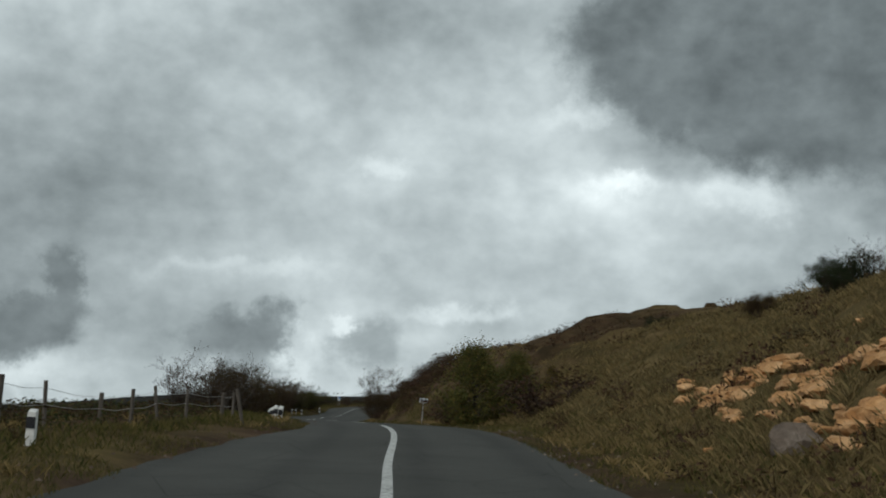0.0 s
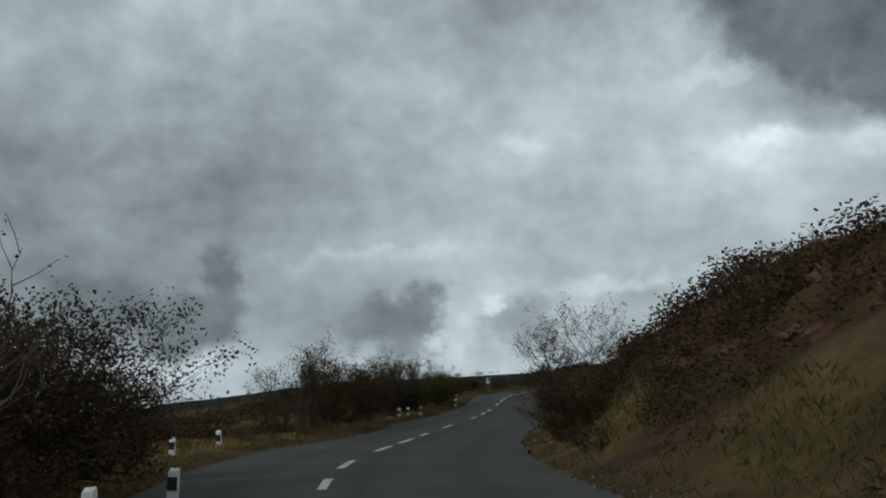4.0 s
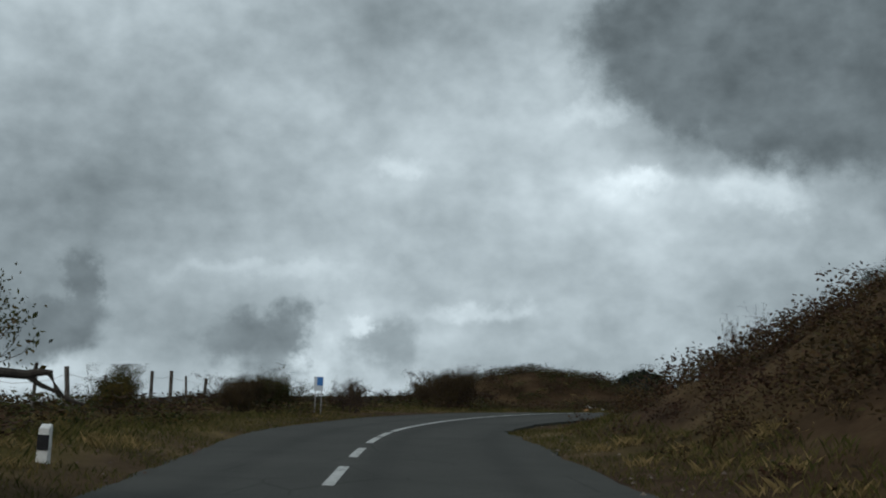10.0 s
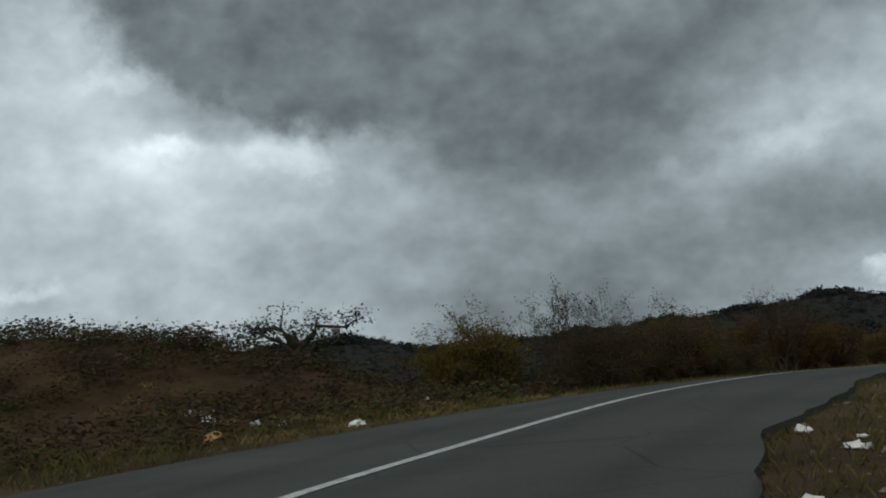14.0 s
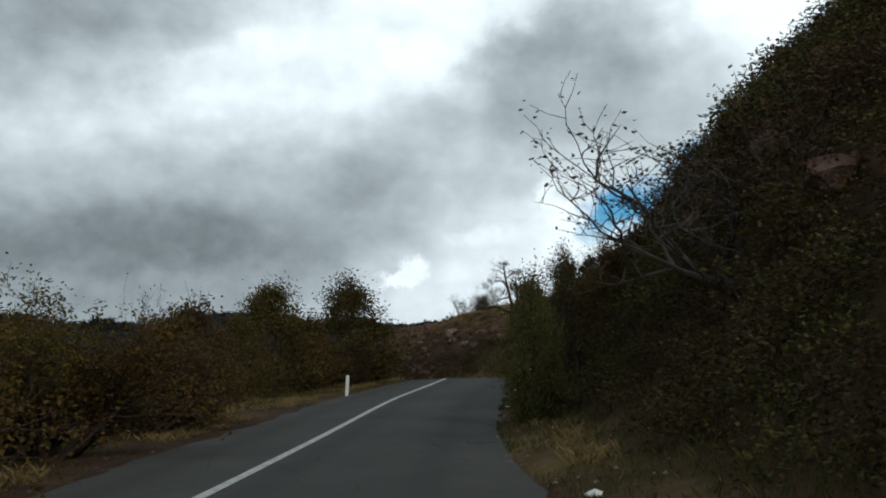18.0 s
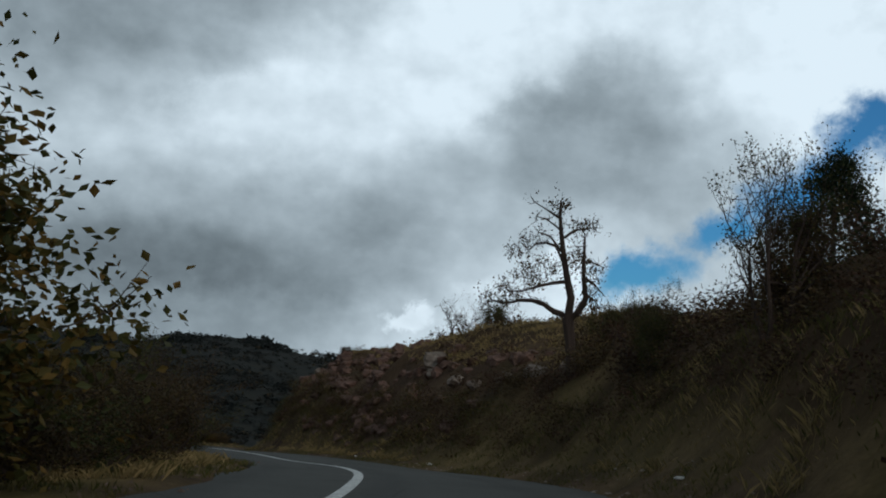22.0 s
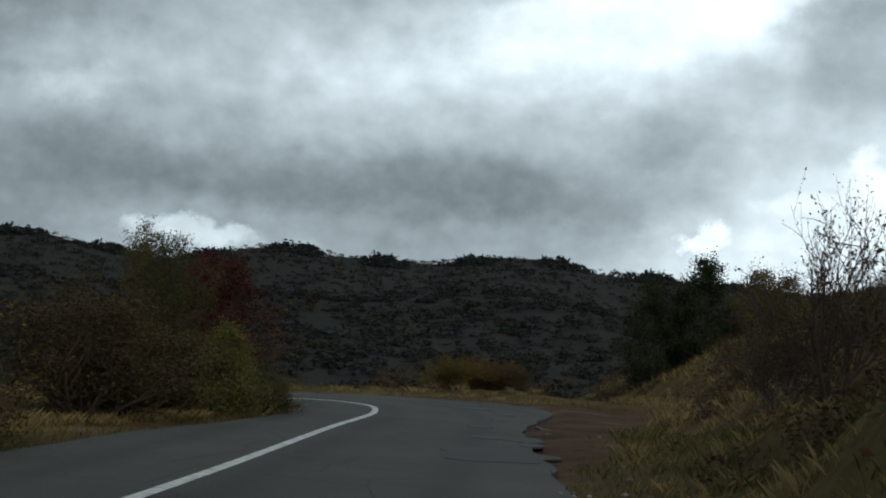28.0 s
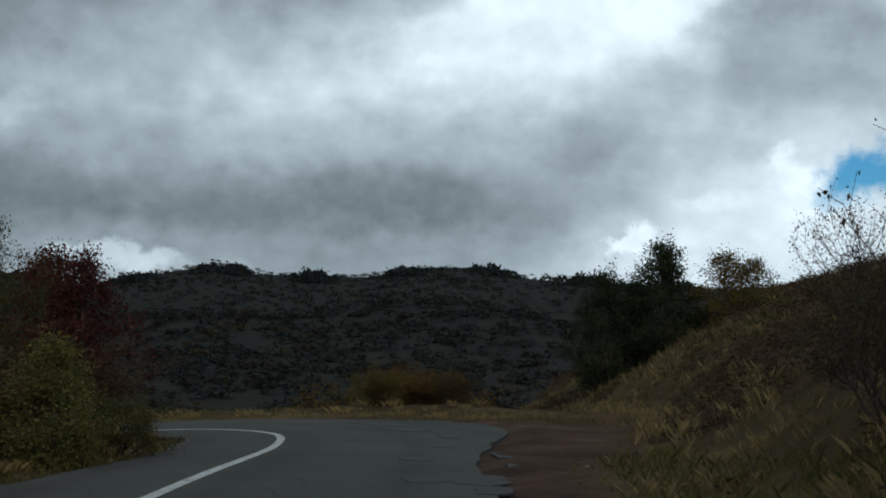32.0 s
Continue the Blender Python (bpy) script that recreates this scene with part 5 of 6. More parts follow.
# trees whose tops stand against the sky: kind, place, height of the top over the start of the road, breadth
for key, x, y, top, wide in (
        ("olive", 2.5, 43.2, 3.8, 1.0), ("olive", 4.0, 44.2, 3.7, 0.95), ("amber2", 5.3, 43.6, 3.3, 0.9), ("bronze", 67.4, 193.3, 7.3, 1.05), ("bronze2", 73.5, 192.6, 7.7, 1.2), ("amber", 69.8, 192.9, 6.0, 1.0),
        ("bronze", 63.4, 192.8, 6.0, 0.8), ("amber2", 59.5, 191.5, 5.0, 1.1), ("amber", 51.6, 188.1, 5.7, 1.0), ("bare", 52.1, 189.1, 6.6, 0.5), ("amber2", 49.6, 187.4, 5.3, 1.0), ("sapling", 57.0, 178.9, 7.8, 0.6),
        ("olive", 49.8, 179.5, 5.8, 0.5), ("bronze", 54.4, 178.1, 7.1, 0.7), ("bronze2", 56.6, 179.9, 6.9, 0.6), ("sapling", 54.8, 179.6, 7.2, 0.7),
        ("bare2", 44.5, 175.1, 8.7, 1.3), ("amber", 52.7, 178.3, 6.6, 0.8), ("gold", 132.2, 228.4, 5.8, 1.15), ("crimson", 144.6, 233.1, 3.5, 0.75), ("crimson", 143.3, 232.0, 3.3, 0.7),
        ("crimson", 143.9, 231.8, 3.4, 0.8), ("pine", 172.4, 232.9, 4.3, 0.75), ("pine", 173.1, 230.8, 5.4, 0.85), ("pine", 173.8, 231.7, 4.0, 0.7), ("dark", 174.4, 229.8, 3.6, 0.9), ("amber2", 173.9, 228.3, 5.0, 1.1), ("amber2", 174.4, 227.3, 4.8, 1.0),
        ("amber", 126.2, 227.2, 4.0, 1.1), ("amber", 123.5, 225.5, 3.6, 1.1), ("gold", 143.7, 234.4, 4.1, 0.6), 
        ("olive", 139.9, 228.3, 2.0, 0.9), ("bush", 141.9, 229.2, 1.8, 1.2), ("bare3", -1.4, 75.0, 4.9, 0.88),
        ("yellow", 12.6, 181.3, 6.3, 0.95), ("yellow", 11.4, 181.8, 5.6, 0.9), ("sapling", 14.7, 181.6, 6.5, 0.8), ("sapling", 15.6, 180.4, 6.3, 0.7), ("bush", 14.2, 180.0, 4.9, 1.1),
        ("yellow", 17.8, 181.7, 6.0, 0.9), ("orange", 19.6, 182.0, 5.4, 1.0), ("orange", 25.8, 184.8, 5.2, 1.1), ("yellow", 33.0, 186.6, 5.3, 1.1), ("orange", 38.0, 187.6, 5.3, 1.1),
        ("bush", 90.9, 188.2, 7.6, 0.6), ("sapling", 84.4, 185.7, 9.2, 0.85), ("bush2", 84.9, 185.5, 8.2, 0.6), ("pine", 88.3, 184.9, 9.4, 0.95), ("dark", 85.0, 181.8, 9.7, 1.0), ("bush", 99.6, 190.4, 8.3, 0.9), ("bush", 100.6, 189.6, 8.6, 1.0), ("low", 92.4, 188.6, 7.0, 1.0),
        ("bare2", 122.7, 201.5, 10.4, 0.8), ("bush", 123.1, 199.9, 10.7, 0.75), ("bush2", 127.2, 209.2, 7.2, 1.2),
        ("bare", 138.7, 217.4, 4.8, 0.6), ("bare3", 139.3, 218.2, 3.6, 0.75), ("bare2", 140.9, 217.4, 3.9, 1.0), ("bush", 141.6, 232.0, 2.5, 1.2), ("bush2", 142.9, 232.3, 2.2, 1.3), ("bush", 141.1, 231.0, 2.2, 1.3), ("bush2", 139.3, 230.1, 2.4, 1.4), ("bush2", 140.3, 231.0, 1.8, 1.1), ("bush", 139.0, 230.0, 1.6, 1.1), ("autumn2", -12.7, 146.6, 3.9, 1.0), ("yellow", -12.0, 142.6, 3.6, 1.1), ("bush2", 140.8, 216.3, 3.4, 1.0), ("bush", -10.0, 155.6, 4.4, 1.5), ("bush2", -10.7, 155.9, 4.0, 1.5), ("gnarled", 9.7, 189.0, 6.75, 1.35), ("dark", 8.6, 132.6, 9.0, 1.3), ("dark", 9.3, 130.3, 9.1, 1.3),
        ("dark", 12.6, 35.2, 6.6, 1.0), ("dark", 13.6, 36.4, 7.3, 1.0), ("bare2", 14.6, 36.2, 7.7, 1.1),
        ("orange", 172.0, 241.0, 0.5, 1.2)):
    plant(key, x, y, max(0.6, top - land_at(x, y)), wide)
line_piece(station(0, -60), 125.8)
for s0, s1 in ((130.3, 133.6), (138.5, 141.5), (146.0, 149.0), (152.5, 155.0), (158.0, 160.8), (164.8, 167.7), (169.4, 172.4), (174.4, 176.2), (180.2, 183.0), (191.4, 194.6), (198.4, 201.7),
               (204.2, 206.9), (213.0, 216.4), (219.5, 222.4), (224.3, 226.7), (228.4, 230.6), (231.1, 233.4)):
    line_piece(s0, s1)
line_piece(234.0, END - 25)

# ---- marker posts of whitewashed concrete ----
def bevelled_box(bm, size, at=(0, 0, 0), bevel=0.008, rot=None):
    m = Matrix.Translation(at) @ (rot or Matrix()) @ Matrix.Diagonal((*size, 1))
    r = bmesh.ops.create_cube(bm, size=1, matrix=m)
    edges = list({e for v in r["verts"] for e in v.link_edges})
    if bevel:
        bmesh.ops.bevel(bm, geom=edges, offset=bevel, segments=1, affect="EDGES")


def build_marker():
    root = thing("marker_post", "white concrete roadside marker post with a black reflector panel", "marker post", "white marker posts along the road")
    bm = bmesh.new()
    bevelled_box(bm, (0.15, 0.12, 0.95), (0, 0, 0.125), 0.012)
    for v in bm.verts:
        if v.co.z > 0.55:
            v.co.x *= 0.86
            v.co.y *= 0.86
            v.co.z += 0.05 * (0.075 - abs(v.co.x)) / 0.075 + 0.035 * (1 if v.co.y > 0 else 0)
    part("body", bm, WHITE, root)
    bm = bmesh.new()
    bevelled_box(bm, (0.132, 0.006, 0.17), (0, -0.062, 0.45), 0.002)
    part("reflector", bm, BLACK, root, "black painted band")
    return root


marker = None
MARK_R = random.Random(5)


def put_marker(x, y, tilt=0.0, turn=0.0, deep=0.22):
    global marker
    m = pose(x, y, land_at(x, y) - deep, MARK_R.uniform(-3, 3), tilt + MARK_R.uniform(-2, 2), turn)
    if marker is None:
        marker = build_marker()
        marker.matrix_basis = m
    else:
        copy_thing(marker, m)


put_marker(-5.65, 17.6, deep=0.12)
for k, (x, y) in enumerate(((-4.05, 37.3), (-4.5, 40.6), (-4.85, 43.6), (-5.25, 46.6), (-5.6, 49.6), (-6.0, 52.8), (-6.5, 57.0), (-6.9, 60.5), (-10.9, 72.4), (-11.0, 76.6))):
    put_marker(x, y, (2, -4, 5, 0, -3, 6, -5, 3, 1, 0)[k])
for x, y in ((-9.6, 102.0), (-9.5, 104.6), (-9.25, 107.6), (-8.6, 121.6), (-9.25, 129.2)):
    put_marker(x, y)

plain_post = thing("leaning_post", "plain white concrete post leaning beside the road", "post", at=pose(63.7, 188.95, land_at(63.7, 188.95), 4, 9, 20))
bm = bmesh.new()
bevelled_box(bm, (0.11, 0.11, 0.95), (0, 0, 0.2), 0.015)
part("body", bm, WHITE, plain_post)


# ---- road signs ----
def tube(bm, a, b, r, sides=8):
    a, b = Vector(a), Vector(b)
    d = b - a
    m = Matrix.Translation((a + b) / 2) @ d.to_track_quat("Z", "Y").to_matrix().to_4x4()
    bmesh.ops.create_cone(bm, cap_ends=True, segments=sides, radius1=r, radius2=r, depth=d.length, matrix=m)


sign = thing("small_road_sign", "small weathered white plate with two dark squares on a thin pole", "road sign", at=pose(0.65, 51.7, 0.70, 0, 3, 2))
bm = bmesh.new()
tube(bm, (0, 0, -0.3), (0, 0, 1.42), 0.022)
part("pole", bm, STEEL, sign)
bm = bmesh.new()
bevelled_box(bm, (0.36, 0.012, 0.18), (0, -0.036, 1.30), 0.004)
plate = part("plate", bm, SIGN_WHITE, sign)
for k in (-1, 1):
    bm = bmesh.new()
    bevelled_box(bm, (0.11, 0.005, 0.11), (0.09 * k, -0.0455, 1.30), 0.001)
    part("dark_square", bm, BLACK, plate)

sign = thing("information_sign", "white information sign with a blue panel on two steel legs", "road sign", at=pose(-8.4, 154.6, 2.90, 0, 0, -4))
for k in (-1, 1):
    bm = bmesh.new()
    tube(bm, (0.1 * k, 0, -0.5), (0.1 * k, 0, 0.98), 0.015)
    part("leg", bm, STEEL, sign)
bm = bmesh.new()
bevelled_box(bm, (0.31, 0.015, 0.47), (0, -0.03, 0.82), 0.005)
plate = part("plate", bm, SIGN_WHITE, sign)
bm = bmesh.new()
bevelled_box(bm, (0.19, 0.005, 0.27), (0.045, -0.0415, 0.9), 0.001)
part("blue_panel", bm, BLUE, plate, "faded blue panel")


# ---- a dead gnarled limb reaching out of the roadside thicket ----
limb = thing("dead_branch", "bare gnarled branch leaning out of the roadside thicket", "branch")
w = Wood(77)
w.tube([Vector(p) for p in ((-9.15, 123.9, 1.5), (-8.95, 124.0, 2.2), (-8.6, 124.1, 2.75), (-8.3, 124.2, 2.86), (-8.07, 124.3, 2.85), (-7.9, 124.36, 2.84), (-7.82, 124.38, 2.86), (-7.74, 124.4, 2.86), (-7.69, 124.42, 2.74), (-7.62, 124.44, 2.68), (-7.5, 124.48, 2.64))],
       [0.06, 0.055, 0.048, 0.042, 0.038, 0.034, 0.03, 0.027, 0.022, 0.017, 0.009], 9)
w.tube([Vector(p) for p in ((-7.87, 124.37, 2.84), (-7.84, 124.38, 2.88), (-7.83, 124.37, 2.93))], [0.02, 0.017, 0.012], 7)
w.tube([Vector(p) for p in ((-7.89, 124.36, 2.83), (-7.8, 124.4, 2.77), (-7.7, 124.42, 2.73), (-7.6, 124.45, 2.66))], [0.022, 0.018, 0.013, 0.007], 7)
mesh_object("limb", w.v, w.f, BARK, limb)


# ---- wooden fences ----
def fence(name, posts, wires, label, group):
    """Crooked stakes, each with its own lean, and wires between them."""
    root = thing(name, label, "fence", group)
    r = random.Random(len(posts) + int(posts[0][1]))
    tops = []
    for x, y, h, lean in posts:
        z = land_at(x, y)
        bm = bmesh.new()
        top = Vector((x + math.tan(math.radians(lean)) * h, y + r.uniform(-0.06, 0.06), z + h))
        tube(bm, (x, y, z - 0.3), top, 0.045 * r.uniform(0.8, 1.25), 7)
        part("stake", bm, WOOD, root)
        tops.append((Vector((x, y, z)), top))
    for w in wires:
        for (a0, a1), (b0, b1) in zip(tops, tops[1:]):
            bm = bmesh.new()
            a, b = a0.lerp(a1, w), b0.lerp(b1, w)
            m = (a + b) / 2 - Vector((0, 0, 0.05))
            tube(bm, a, m, 0.005, 4)
            tube(bm, m, b, 0.005, 4)
            part("wire", bm, STEEL, root)
    return root


FR = random.Random(3)
fence("stake_fence", [(-6.97, 19.98, 0.92, 1), (-6.95, 22.61, 0.91, -4), (-6.86, 26.26, 0.7, 2), (-5.99, 25.44, 0.83, 1), (-6.02, 28.5, 0.82, -10), (-5.94, 31.57, 0.75, 0), (-5.18, 32.71, 0.71, 3), (-4.82, 32.26, 0.73, 1)], (0.5, 0.85),
      "old leaning wooden stakes with sagging wire in the grass", "stake fences")
fence("stake_fence", [(-12.8 + 0.04 * k, 137 + 2.4 * k, FR.uniform(0.8, 1.15), FR.uniform(-8, 8)) for k in range(9)], (0.45, 0.85),
      "crooked wooden stake fence with sagging wire along the field", "stake fences")
stake = thing("leaning_stake", "pale weathered stake leaning in the verge grass", "stake", at=pose(-4.1, 29.6, land_at(-4.1, 29.6) - 0.35, 0, -12, 0))
bm = bmesh.new()
tube(bm, (0, 0, -0.3), (0, 0, 1.25), 0.045, 7)
part("stake", bm, WOOD, stake)


# ---- rocks ----
def rock(name, x, y, size, mat, seed, label, group="", sink=0.3, turn=None, cuts=1, category="rock", z=None, outcrop=None):
    """An angular stone: the hull of scattered points, broken up by noise."""
    r = random.Random(seed)
    bm = bmesh.new()
    for _ in range(26):
        v = Vector((r.gauss(0, 1), r.gauss(0, 1), r.gauss(0, 1))).normalized()
        k = max(abs(v.x), abs(v.y), abs(v.z)) ** -0.6
        bm.verts.new((v.x * k * size[0] / 2 * r.uniform(0.85, 1.05), v.y * k * size[1] / 2 * r.uniform(0.85, 1.05), v.z * k * size[2] / 2 * r.uniform(0.85, 1.05)))
    bmesh.ops.convex_hull(bm, input=bm.verts)
    loose = [v for v in bm.verts if not v.link_faces]
    bmesh.ops.delete(bm, geom=loose, context="VERTS")
    if cuts:
        bmesh.ops.subdivide_edges(bm, edges=bm.edges, cuts=cuts, use_grid_fill=True)
        s = min(size)
        for v in bm.verts:
            n = noise.noise_vector(v.co / s * 1.7 + Vector((seed * 3.1, 0, 0)))
            v.co += n * s * 0.11
            lay = math.floor(v.co.z / (0.22 * s) + 0.5 * n.x)
            v.co.x *= 1 + 0.05 * math.sin(lay * 2.4 + seed)
            v.co.y *= 1 + 0.05 * math.sin(lay * 3.7 + seed)
    me = bpy.data.meshes.new(name)
    bm.to_mesh(me)
    bm.free()
    me.materials.append(mat)
    if outcrop is None:
        ob = tagged(new(name, me), label, category, group)
    else:
        ob = new(name, me)
        ob.parent = outcrop
    base = land_at(x, y) if z is None else z
    ob.matrix_basis = pose(x, y, base + size[2] * (0.5 - sink), r.uniform(-9, 9), r.uniform(-9, 9), r.uniform(0, 360) if turn is None else turn)
    return ob


RR = random.Random(11)
# the sunlit orange outcrop at the start
outcrop = thing("rock_outcrop", "broken ledges of orange sandstone in the grassy slope", "rock outcrop", "rock outcrops beside the road")
for k in range(95):
    y = 15.0 + 10.5 * RR.random() ** 1.2
    x = 5.5 + 0.06 * (y - 15) + 1.7 * RR.random() ** 1.1
    s = RR.uniform(0.22, 0.68)
    rock("ledge", x, y, (s * 1.0, s * 1.6, s * 0.5), ROCK_ORANGE, RR.randint(0, 9999), "", "", 0.4, RR.uniform(-25, 25), 2, outcrop=outcrop)
rock("boulder", 5.3, 16.4, (0.8, 0.7, 0.55), ROCK_PALE, 71, "grey boulder at the foot of the bank", "boulders on the banks", 0.3, cuts=2)
for x, y, s in ((6.2, 26.3, 0.5), (6.5, 27.4, 0.5), (6.8, 28.6, 0.45)):
    rock("rock", x, y, (s, s * 1.6, s * 0.6), ROCK_ORANGE, RR.randint(0, 9999), "small orange stone half buried in grass", "loose stones on the banks", 0.4)
for _ in range(22):
    y = RR.uniform(10, 30)
    x = RR.uniform(4.8, 10.5)
    s = RR.uniform(0.15, 0.4)
    rock("rock", x, y, (s, s * 1.2, s * 0.7), ROCK_ORANGE, RR.randint(0, 9999), "small orange stone half buried in grass", "loose stones on the banks", 0.35)
# pale stones on the long bank
for x, y, s in ((2.9, 125.4, 0.7), (1.4, 126.5, 0.8), (1.5, 123.3, 0.6), (0.7, 117.3, 0.5), (2.0, 117.2, 0.6), (1.0, 104.8, 0.5), (0.5, 103.9, 0.5), (0.9, 123.5, 0.6), (1.6, 120.4, 1.2), (0.9, 120.1, 0.5),
                (2.2, 121.6, 0.8), (0.2, 119.0, 0.4), (2.6, 112.0, 0.5), (2.4, 128.2, 0.7), (-0.2, 110.4, 0.35), (3.5, 131.0, 0.6)):
    rock("boulder", x, y, (s * 1.15, s * 0.9, s * 0.75), ROCK_PALE, RR.randint(0, 9999), "pale limestone boulder on the scrubby bank", "boulders on the banks", 0.15, cuts=2)
for x, y, s in ((111.7, 199.2, 1.3), (102.7, 194.1, 0.9), (100.7, 192.8, 0.9), (99.2, 191.5, 0.8), (110.6, 198.9, 0.8), (104.6, 195.6, 0.7), (106.6, 196.8, 0.8)):
    rock("boulder", x, y, (s * 0.9, s * 0.7, s * 0.55), ROCK_PALE, RR.randint(0, 9999), "pale weathered boulder on the dark bank", "boulders on the banks", 0.35, cuts=2)
rock("stone", 2.5, 169.4, (0.3, 0.25, 0.2), ROCK_ORANGE, 8, "orange stone lying on the verge", "", 0.25)


def cliff(s0, s1, e0, e1, count, mat, label, group, big):
    """Ledges of broken rock along the cut bank."""
    r = random.Random(count)
    root = thing("rock_outcrop", label, "rock outcrop", group)
    for _ in range(count):
        s = r.uniform(s0, s1)
        e = float(wide_r(s)) + r.uniform(e0, e1)
        x = float(np.interp(s, ALONG, LINE[:, 0]) + np.interp(s, ALONG, SIDE[:, 0]) * e)
        y = float(np.interp(s, ALONG, LINE[:, 1]) + np.interp(s, ALONG, SIDE[:, 1]) * e)
        k = big * r.uniform(0.55, 1.25)
        a = math.degrees(math.atan2(np.interp(s, ALONG, TAN[:, 1]), np.interp(s, ALONG, TAN[:, 0])))
        rock("ledge", x, y, (k * 1.7, k, k * 0.8), mat, r.randint(0, 9999), label, group, 0.52, a + r.uniform(-14, 14), 2, outcrop=root)


cliff(station(112, 209), station(131, 221), 2.8, 6.5, 130, ROCK_RED, "jutting ledges of red-brown rock in the road cutting", "rock outcrops beside the road", 0.62)
cliff(station(121, 216), station(130, 221), 4.2, 7.5, 26, ROCK_PALE, "pale weathered rock along the top of the cutting", "rock outcrops beside the road", 0.55)
cliff(station(108, 206), station(129, 220), 1.7, 3.2, 46, ROCK_RED, "jutting ledges of red-brown rock in the road cutting", "rock outcrops beside the road", 0.45)
cliff(station(98, 200), station(113, 210), 2.2, 5.4, 60, ROCK_RED, "jutting ledges of red-brown rock in the road cutting", "rock outcrops beside the road", 0.55)
cliff(station(33, 180), station(52, 185), 4.2, 7.5, 40, ROCK_RED, "dark red rock showing through scrub above the road", "rock outcrops beside the road", 0.7)
cliff(station(-6, 58), station(-7, 80), 2.6, 6.0, 40, ROCK_RED, "dark red rock showing through scrub above the road", "rock outcrops beside the road", 0.4)

# ---- litter on the verges ----
RUBBISH = [(3.5, 174.6, 0.4, 1), (3.6, 176.4, 0.3, 1), (4.0, 176.5, 0.2, 0), (3.6, 171.3, 0.22, 1), (3.9, 170.8, 0.25, 0), (4.7, 169.6, 0.22, 1), (9.4, 178.3, 0.25, 0), (89.0, 198.4, 0.3, 1), (109.8, 213.4, 0.3, 0)]
RUB_R = random.Random(17)
for k in range(26):                              # rubbish along the inner edge of the bend and the following verge
    st = (246 + 0.75 * k) if k < 16 else (286 + 9 * (k - 16))
    off = float(wide_r(st)) + RUB_R.uniform(0.15, 1.1)
    RUBBISH.append((float(np.interp(st, ALONG, LINE[:, 0]) + np.interp(st, ALONG, SIDE[:, 0]) * off), float(np.interp(st, ALONG, LINE[:, 1]) + np.interp(st, ALONG, SIDE[:, 1]) * off), RUB_R.uniform(0.07, 0.16), k % 2))
for x, y, s, what in RUBBISH:
    r = random.Random(int(x * 31 + y))
    bm = bmesh.new()
    if what:                                     # crumpled bag
        bmesh.ops.create_icosphere(bm, subdivisions=2, radius=1)
        for v in bm.verts:
            n = noise.noise(v.co * 2.3 + Vector((x, y, 0)))
            v.co = Vector((v.co.x * s * (0.6 + 0.5 * n), v.co.y * s * 0.45 * (1 + 0.6 * n), max(v.co.z, -0.3) * s * 0.3 * (1 + n)))
    else:                                        # flattened bottle
        tube(bm, (-s * 0.5, 0, s * 0.14), (s * 0.28, 0, s * 0.14), s * 0.15, 10)
        tube(bm, (s * 0.28, 0, s * 0.14), (s * 0.5, 0, s * 0.14), s * 0.06, 8)
    me = bpy.data.meshes.new("litter")
    bm.to_mesh(me)
    bm.free()
    me.materials.append(LITTER)
    lit = tagged(new("plastic_bag" if what else "plastic_bottle", me), "crumpled white plastic bag lying on the verge" if what else "discarded pale plastic bottle lying on the verge", "litter", "litter on the verges")
    lit.matrix_basis = pose(x, y, land_at(x, y) + 0.02, 0, 0, r.uniform(0, 360))


# ---- patches and holes in the asphalt ----
def road_patch(name, x, y, long, wide, mat, seed, lift=0.026, label=""):
    s = station(x, y)
    i = int(np.argmin(np.abs(ALONG - s)))
    o0 = (x - LINE[i, 0]) * SIDE[i, 0] + (y - LINE[i, 1]) * SIDE[i, 1]
    r = random.Random(seed)
    ring = []
    for k in range(22):
        a = 2 * math.pi * k / 22
        q = r.uniform(0.78, 1.1)
        du, dv = math.cos(a), math.sin(a)
        m = max(abs(du), abs(dv)) ** -0.7
        ring.append((o0 + du * wide / 2 * q * m, s + dv * long / 2 * q * m))
    verts = []
    for drop in (lift, 0.0):
        for o, ss in ring:
            px, py, pz = (np.interp(ss, ALONG, LINE[:, k]) for k in range(3))
            verts.append((px + np.interp(ss, ALONG, SIDE[:, 0]) * o, py + np.interp(ss, ALONG, SIDE[:, 1]) * o, pz + drop - 0.012 * abs(o)))
    n = len(ring)
    faces = [tuple(range(n))] + [(k, n + k, n + (k + 1) % n, (k + 1) % n) for k in range(n)]
    return mesh_object(name, verts, faces, mat, road, label)


road_patch("asphalt_patch", -3.5, 102.3, 2.2, 2.2, PATCH, 1)
road_patch("asphalt_patch", -4.0, 87.7, 1.6, 1.7, PATCH, 9)
road_patch("asphalt_patch", 137.2, 221.3, 2.2, 1.6, PATCH, 2)
road_patch("asphalt_patch", -5.2, 88.0, 2.0, 1.1, PATCH, 5)
road_patch("pothole", 143.3, 224.9, 0.9, 0.5, PATCH, 3)
road_patch("pothole", 140.4, 223.2, 0.8, 0.6, PATCH, 4)
road_patch("pothole", 46.4, 179.7, 1.4, 0.5, PATCH, 6)
for k, (x, y) in enumerate(((146.5, 226.2), (148.3, 226.9), (143.0, 223.2), (139.6, 222.0))):
    road_patch("pothole", x, y, 0.9, 0.4, PATCH, 20 + k)

